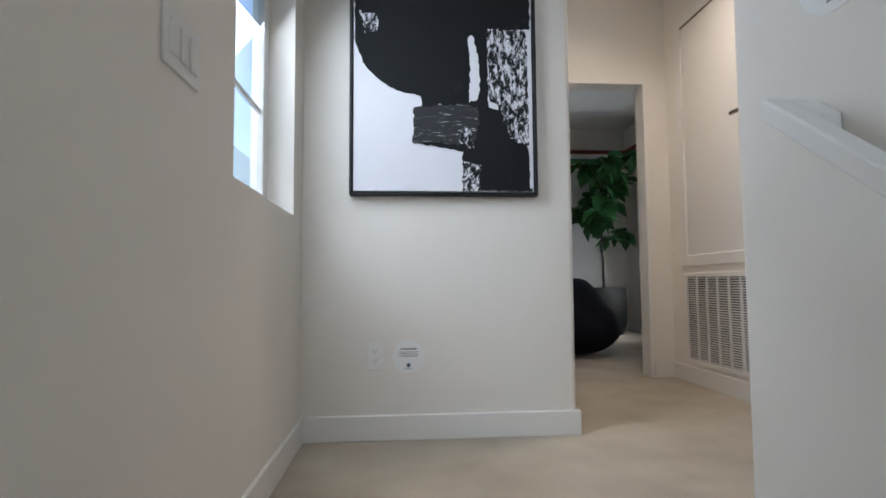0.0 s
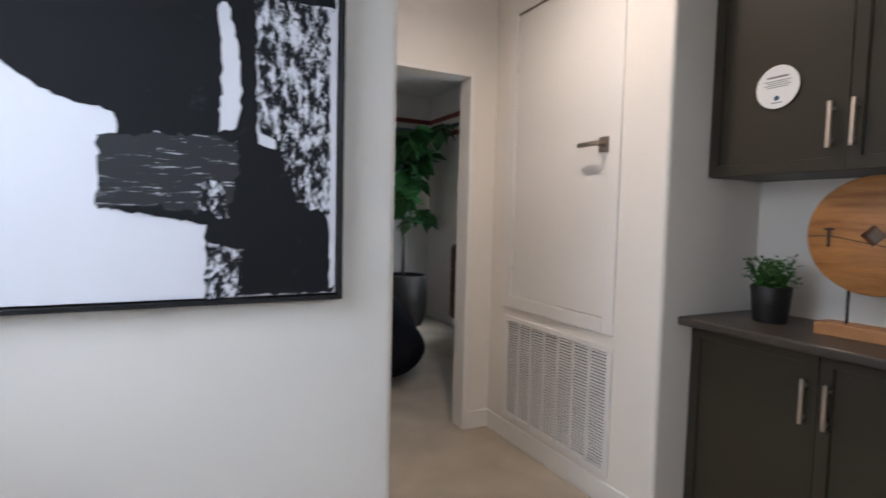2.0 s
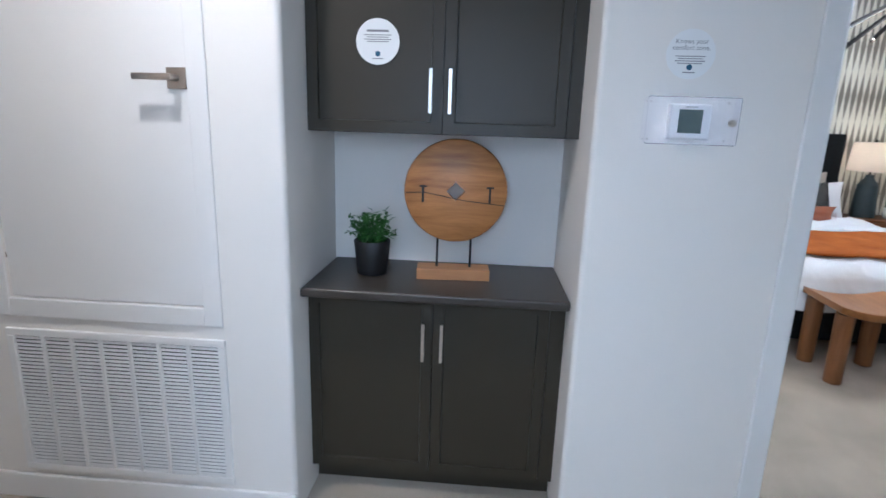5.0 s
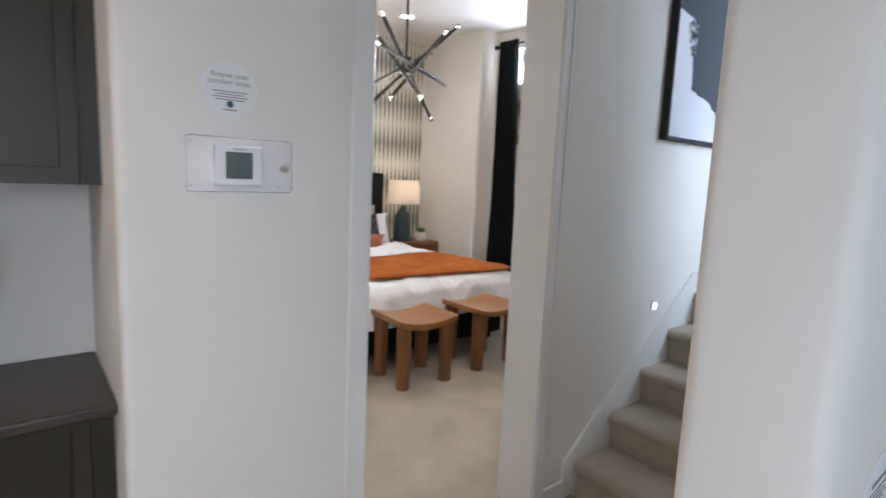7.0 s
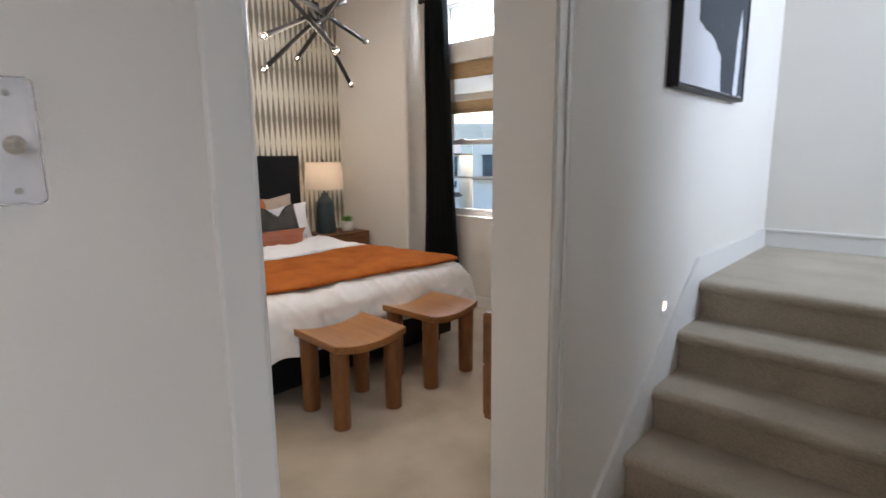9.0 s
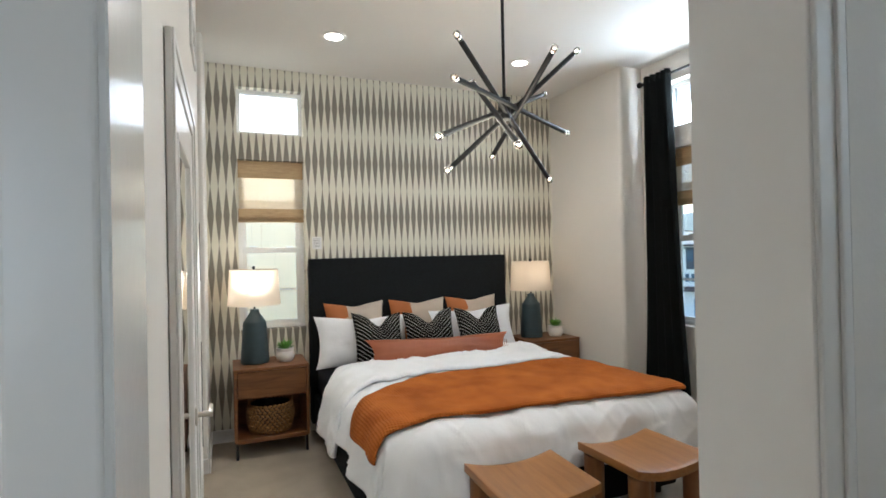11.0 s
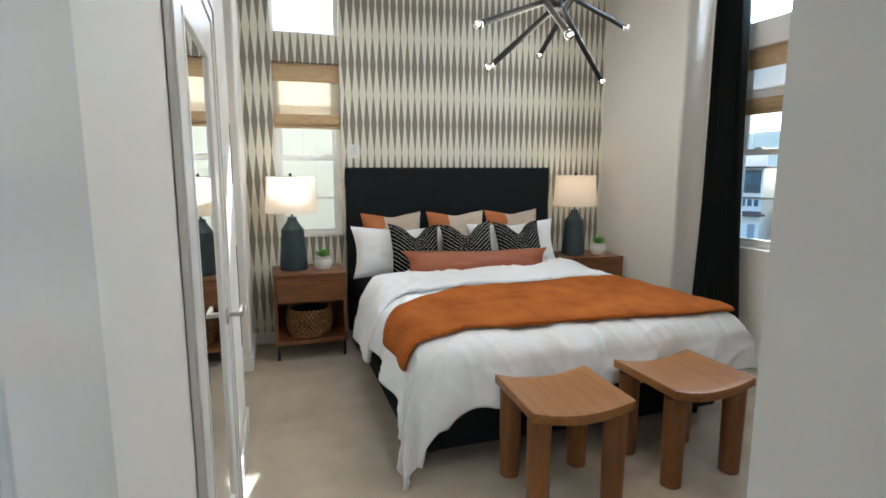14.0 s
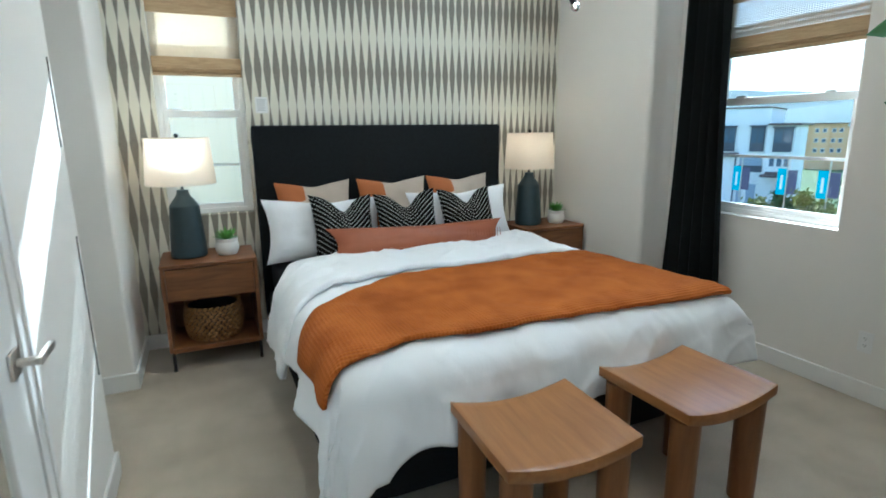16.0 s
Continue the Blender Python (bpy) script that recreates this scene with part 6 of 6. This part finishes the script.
# the bedroom as a whole is set against the doorway
NEAR = ("stool", "chandelier", "dresser")
FAR = ("wall_bed_head", "wall_bed_north", "wall_bed_pier", "wall_passage", "wall_bed_south", "wall_bed_column", "ceiling_bedroom", "window_3", "window_4", "window_5", "window_6",
       "baseboard_bed_north", "baseboard_pier", "baseboard_head", "baseboard_south", "bed", "mattress", "duvet", "throw_blanket", "cushion", "bed_pillow", "lumbar_cushion", "nightstand",
       "table_lamp", "potted_succulent", "woven_basket", "curtain", "curtain_rod", "window_shade", "printed_card", "fiddle_leaf_fig", "chandelier_light")
for ob in [o for o in scene.objects if o.parent is None]:
    kind = ob.name.split(".")[0]
    if kind in NEAR:
        ob.location += Vector((0.045, -0.062, 0))
    elif kind in FAR or (kind == "recessed_downlight" and ob.location.x > 2.2) or kind == "downlight_beam" or (kind == "wall_outlet" and ob.location.x > 3):
        ob.location += Vector((0.045, -0.042, 0))
    elif kind in ("door_1", "wall_vent", "trim_edge_strip"):
        ob.location += Vector((0.0, -0.042, 0))

# ---- the far room ----
fiddle_leaf_fig((2.74, 6.62, 0), 2.2, "tall fiddle leaf fig in a dark drum planter", POT_BLACK, 0.28, 0.58, 0.52, 210, 4, 0.42, 1.3)
for i, (z, hh, mat, lab) in enumerate(((2.40, 0.055, STRIPE_RED, "dark red"), (2.29, 0.045, STRIPE_TEAL, "grey teal"), (2.20, 0.05, STRIPE_RED, "dark red"))):
    structure("trim_stripe_%d" % (i + 1), boxes(((-0.42, 7.046, z), (3.246, 7.05, z + hh)), ((3.246, 5.85, z), (3.25, 7.05, z + hh))), mat, lab + " painted stripe round the wall")
bag = thing("bean_bag", (1.71, 4.86, 0), "black fabric bean bag slumped on the carpet", "bean bag")
bb = bmesh.new()
bmesh.ops.create_uvsphere(bb, u_segments=36, v_segments=22, radius=1.0)
for v in bb.verts:
    n1 = noise.noise(v.co * 1.7) * 0.14
    f = (v.co.z + 1) / 2
    wide = 0.43 * (1.0 - 0.55 * f ** 1.6)
    v.co = Vector((v.co.x * wide * (1 + n1) * 1.25, v.co.y * wide * (1 + n1) * 1.25, 0.70 * f * (1 + n1 * 0.5)))
part("body", bb, BAG_DARK, bag, smooth=True)
part("seam", rod(bmesh.new(), (0, 0, 0.66), (0, 0, 0.74), 0.02, 8), BAG_DARK, bag)
d2 = thing("dresser", (2.955, 5.40, 0), "dark walnut chest of drawers with tapered legs", "dresser")
part("body", boxes(((-0.02, -0.42, 0.20), (0.28, 0.42, 0.98)), bevel=0.03, segments=4), DARK_WOOD, d2, smooth=True)
for k in range(3):
    d = part("drawer_front", boxes(((-0.032, -0.40, 0.235 + 0.245 * k), (-0.02, 0.40, 0.465 + 0.245 * k)), bevel=0.004), DARK_WOOD, d2)
    part("pull", boxes(((-0.05, -0.05, 0.35 + 0.245 * k), (-0.032, 0.05, 0.365 + 0.245 * k)), bevel=0.003), BLACK_METAL, d)
for x in (0.03, 0.23):
    for y in (-0.35, 0.35):
        part("leg", rod(bmesh.new(), (x - 0.02, y, 0), (x, y, 0.21), 0.012, 10, 0.022), DARK_WOOD, d2, smooth=True)
spk = thing("bottle", (3.05, 5.15, 0.98), "small dark bottle on the chest of drawers", "bottle")
part("body", lathe([(0.0, 0), (0.03, 0), (0.032, 0.01), (0.03, 0.09), (0.012, 0.12), (0.012, 0.15), (0.0, 0.15)], 18, cap=False), POT_BLACK, spk, smooth=True)
rc = thing("curtain", (0.86, 7.0, 0), "rust red curtain hanging in the far room", "curtain")
with_thickness(part("panel", curtain_bm(0.95, 1.35, 0.95, 1.35, 0.02, 2.55, 6, 0.03), RED_CLOTH, rc, smooth=True), 0.003)

# ---- outdoors ----
STUCCO = material("white_stucco", (0.88, 0.84, 0.76), 0.9, 0.05, 1.2, bump=0.2, bump_scale=30)
STUCCO_GREY = material("grey_stucco", (0.38, 0.41, 0.45), 0.9, 0.05, 1.2, bump=0.2, bump_scale=30)
STUCCO_TAN = material("tan_stucco", (0.66, 0.43, 0.23), 0.9, 0.08, 1.2)
DARK_TRIM = material("dark_grey_siding", (0.09, 0.09, 0.10), 0.7, 0.1, 3)
ROOF = material("brown_roof_tile", (0.14, 0.10, 0.085), 0.8, 0.2, 6, bump=0.4, bump_scale=8)
GLASS_DARK = material("far_window_glass", (0.10, 0.13, 0.17), 0.08, 0.3, 2)
ASPHALT = material("asphalt", (0.055, 0.055, 0.058), 0.9, 0.2, 2, bump=0.3, bump_scale=20)
PAVING = material("pale_paving", (0.50, 0.48, 0.44), 0.9, 0.1, 2)
GRASS = material("grass", (0.06, 0.10, 0.03), 0.95, 0.35, 0.15, bump=0.4, bump_scale=3)
HILL = material("hill_scrub", (0.06, 0.10, 0.10), 0.95, 0.4, 0.05, bump=0.6, bump_scale=0.5)
TREE_LEAF = material("tree_leaf", (0.07, 0.12, 0.03), 0.6, 0.4, 4)
SHRUB_LEAF = material("shrub_leaf", (0.19, 0.19, 0.03), 0.6, 0.4, 4)
BANNER = material("turquoise_banner", (0.02, 0.42, 0.52), 0.6, 0.05, 3)
BANNER_DARK = material("plum_banner", (0.09, 0.08, 0.13), 0.6, 0.05, 3)
GZ = -5.8


def sheet_bm(x0, x1, y0, y1, z, n=2):
    bm = bmesh.new()
    box_bm(bm, (x0, y0, z - 0.05), (x1, y1, z))
    return bm


structure("ground", sheet_bm(-2500, 2500, -2500, 2500, GZ), GRASS, "dry green ground running to the horizon")
structure("road", sheet_bm(-200, 200, -36, -30, GZ + 0.04), ASPHALT, "asphalt street")
structure("pavement", sheet_bm(-200, 200, -44.5, -36.0, GZ + 0.16), PAVING, "pale paved walk with a kerb")

hb = bmesh.new()
nx, ny = 90, 16
rows = []
for j in range(ny + 1):
    f = j / ny
    row = []
    for i in range(nx + 1):
        x = -900 + 2400 * i / nx
        y = -420 - 500 * f
        hgt = 1.1 * (46 + 26 * noise.noise(Vector((x * 0.004, 2.0, 5))) + 10 * noise.noise(Vector((x * 0.013, f * 3, 1)))) * math.sin(math.pi * min(0.5, f * 0.62)) ** 0.9
        row.append(hb.verts.new((x, y, GZ - 0.5 + hgt)))
    rows.append(row)
for a, b in zip(rows, rows[1:]):
    for i in range(nx):
        hb.faces.new((a[i], b[i], b[i + 1], a[i + 1]))
bmesh.ops.recalc_face_normals(hb, faces=hb.faces)
structure("backdrop_hills", hb, HILL, "wooded hills far behind the houses", True)


def townhouse(at, turn, label):
    """A flat-roofed three-storey house whose front faces +y: a lower bay at x = 0 and a taller block beside it."""
    ob = thing("townhouse", at, label, "house", "row of townhouses", turn)
    part("wall", boxes(((2.0, -8, 0), (6.8, 0, 8.95)), ((0, -8, 0), (2.0, 0.5, 7.45)), ((2.0, 0, 0), (2.1, 0.5, 7.45))), STUCCO, ob, "white stucco wall")
    part("roof", boxes(((-0.35, -8.3, 7.45), (2.0, 0.95, 7.62)), ((1.9, -8.1, 8.95), (6.9, 0.1, 9.05))), ROOF, ob, "low brown roof edge")
    for x0, x1, y, z1 in ((0.15, 1.55, 0.5, 7.2), (2.3, 3.4, 0.0, 7.35), (4.6, 5.7, 0.0, 7.35)):
        win = part("window", boxes(((x0, y, 5.2), (x1, y + 0.14, z1)), ((x0 - 0.12, y, z1), (x1 + 0.12, y + 0.4, z1 + 0.12))), DARK_TRIM, ob, "dark framed window bay")
        m = (x0 + x1) / 2
        for p0, p1 in ((x0 + 0.08, m - 0.04), (m + 0.04, x1 - 0.08)):
            part("pane", boxes(((p0, y + 0.14, 5.95), (p1, y + 0.17, z1 - 0.1))), GLASS_DARK, win)
    for p0, p1 in ((0.2, 0.6), (0.75, 1.15), (1.3, 1.7)):
        w = part("window", boxes(((p0, 0.5, 3.95), (p1, 0.54, 4.75))), STUCCO_GREY, ob, "small window")
        part("pane", boxes(((p0 + 0.05, 0.54, 4.0), (p1 - 0.05, 0.56, 4.7))), GLASS_DARK, w)
    # balcony opening is a flat panel; its grey stands for the shade inside
    part("recess", boxes(((2.3, 0.0, 3.5), (4.1, 0.04, 4.75))), STUCCO_GREY, ob, "flat grey panel standing in for the shaded balcony opening")
    part("balcony_rail", boxes(((2.25, 0.04, 3.4), (4.15, 0.12, 3.95))), DARK_TRIM, ob)
    part("porch_roof", boxes(((-0.4, 0.5, 3.1), (2.1, 2.0, 3.28)), ((-0.1, 0.5, 3.28), (1.8, 1.5, 3.5))), ROOF, ob, "brown tiled porch roof")
    part("canopy", boxes(((4.2, 0.0, 4.9), (6.6, 1.3, 5.08))), ROOF, ob, "brown canopy")
    part("downpipe", boxes(((4.35, 0.02, 0), (4.45, 0.12, 5.0))), DARK_TRIM, ob)
    for p0, p1 in ((0.35, 0.95), (2.6, 3.3), (3.7, 4.1)):
        part("door", boxes(((p0, 0.5 if p1 < 2 else 0.0, 0.2), (p1, 0.56 if p1 < 2 else 0.06, 2.3))), STUCCO_GREY, ob, "grey panelled door")
    return ob


house = townhouse((31.8, -46, GZ), 26, "white stucco townhouse with brown roof edges and dark windows")
for k in range(1, 4):
    copy_thing(house, pose(31.8 + 7.4 * k, -46 + 3.6 * k, GZ, 0, 0, 26))


def apartment(at, turn):
    ob = thing("apartment_building", at, "tan three-storey apartment building with rows of small windows", "building", "", turn)
    part("wall", boxes(((0, -8, 0), (7.4, 0, 7.8)), ((-0.9, -7, 0), (0, -0.7, 7.3)), ((2.4, 0, 0), (5.0, 0.5, 7.6))), STUCCO_TAN, ob, "tan stucco wall")
    part("roof", boxes(((-1.2, -8.4, 7.8), (7.8, 0.8, 7.95))), ROOF, ob, "pale brown roof edge")
    for z in (2.9, 4.6, 6.3):
        for x in (0.5, 1.5, 2.8, 3.9, 5.5, 6.5):
            y = 0.5 if 2.4 < x < 5.0 else 0.0
            w = part("window", boxes(((x, y, z), (x + 0.62, y + 0.06, z + 0.75))), STUCCO, ob, "white framed window")
            part("pane", boxes(((x + 0.06, y + 0.06, z + 0.06), (x + 0.56, y + 0.08, z + 0.69))), GLASS_DARK, w)
    return ob


flat = apartment((57.6, -100, GZ), 30)
copy_thing(flat, pose(44.0, -108, GZ, 0, 0, 30))

# neighbour houses beside the windows
nb = thing("neighbour_house", (0, 0, -7.4), "cream stucco house wall close by", "house")
part("wall", boxes(((8.2, -2.4, 0), (14.0, 8, 10.2))), material("cream_stucco", (0.80, 0.74, 0.60), 0.9, 0.04, 1.2, bump=0.2, bump_scale=30), nb)
part("roof", boxes(((8.1, -2.5, 10.2), (14.1, 8.1, 10.32)), ((10.4, -2.3, 10.32), (13.9, 8.0, 10.92))), DARK_TRIM, nb, "dark roof edge with a raised rear part")
nw = thing("neighbour_house", (0, 0, -7.4), "pale blue house wall, coloured darker for shade, with a level parapet close by", "house")
gb = bmesh.new()
prof = [(-6, 0), (24, 0), (24, 11.72), (-6, 11.66)]
a = [gb.verts.new((-4.2, y, z)) for y, z in prof]
b = [gb.verts.new((-11.0, y, z)) for y, z in prof]
for i in range(len(prof)):
    j = (i + 1) % len(prof)
    gb.faces.new((a[i], a[j], b[j], b[i]))
gb.faces.new(a)
gb.faces.new(list(reversed(b)))
bmesh.ops.recalc_face_normals(gb, faces=gb.faces)
# pale blue stucco, its colour darkened in place of the shade on this wall
part("wall", gb, material("shade_darkened_blue_stucco", (0.085, 0.135, 0.18), 0.9, 0.04, 1.2, bump=0.2, bump_scale=30), nw)


def street_tree(at, hgt, crown, mat, seed, label):
    ob = thing("tree", at, label, "tree", "street trees")
    r = random.Random(seed)
    tr = bmesh.new()
    rod(tr, (0, 0, 0), (0, 0, hgt * 0.6), 0.09, 9, 0.05)
    ps = []
    for k in range(10):
        a0 = Vector((0, 0, hgt * r.uniform(0.25, 0.6)))
        tip = a0 + Vector((r.uniform(-1, 1) * crown, r.uniform(-1, 1) * crown, r.uniform(0.2, 0.45) * hgt))
        rod(tr, a0, tip, 0.035, 6, 0.012)
        for q in range(55):
            c = a0.lerp(tip, r.uniform(0.25, 1.1)) + Vector((r.gauss(0, 0.2), r.gauss(0, 0.2), r.gauss(0, 0.2))) * crown
            ps.append(Matrix.Translation(c) @ Euler((r.uniform(0, 6), r.uniform(0, 6), r.uniform(0, 6))).to_matrix().to_4x4() @ Matrix.Scale(r.uniform(0.7, 1.4), 4))
    part("trunk", tr, BARK, ob)
    tagged(part("crown", scatter(leaf_bm(0.28, 0.16, 0.2, 2), ps), mat, ob), kind="stuff")
    return ob


for i, (x, y, hgt, c, mat) in enumerate(((29.6, -41.5, 3.4, 0.5, TREE_LEAF), (27.4, -40.8, 2.9, 0.8, SHRUB_LEAF), (26.8, -41.4, 1.9, 1.0, SHRUB_LEAF), (24.6, -41.8, 4.0, 1.2, TREE_LEAF),
                                          (25.6, -40.5, 1.6, 1.2, SHRUB_LEAF), (30.6, -41.2, 1.5, 1.0, SHRUB_LEAF), (23.0, -42.5, 4.2, 1.5, TREE_LEAF), (29.0, -42.4, 1.5, 1.2, TREE_LEAF), (34.0, -66.0, 5.0, 2.2, TREE_LEAF), (30.0, -62.0, 4.0, 2.2, TREE_LEAF))):
    street_tree((x, y, GZ), hgt, c, mat, 30 + i, "young green street tree" if mat is TREE_LEAF else "low yellow-green shrub by the street")


def banner(at):
    ob = thing("street_banner", at, "tall turquoise and plum flag banners on a pole", "banner", "street banners")
    part("pole", rod(bmesh.new(), (0, 0, 0), (0, 0, 5.0), 0.05, 10), STEEL, ob)
    part("flag", boxes(((0.05, -0.02, 2.2), (0.75, 0.02, 4.2))), BANNER, ob, "turquoise flag")
    part("flag", boxes(((-0.75, -0.02, 2.3), (-0.05, 0.02, 4.1))), BANNER_DARK, ob, "plum flag")
    part("printed_line", boxes(((0.30, 0.02, 2.6), (0.48, 0.03, 3.7))), PAPER, ob)
    return ob


bn = banner((32.2, -40.2, GZ))
for x in (28.4, 25.4):
    copy_thing(bn, pose(x, -40.2, GZ))
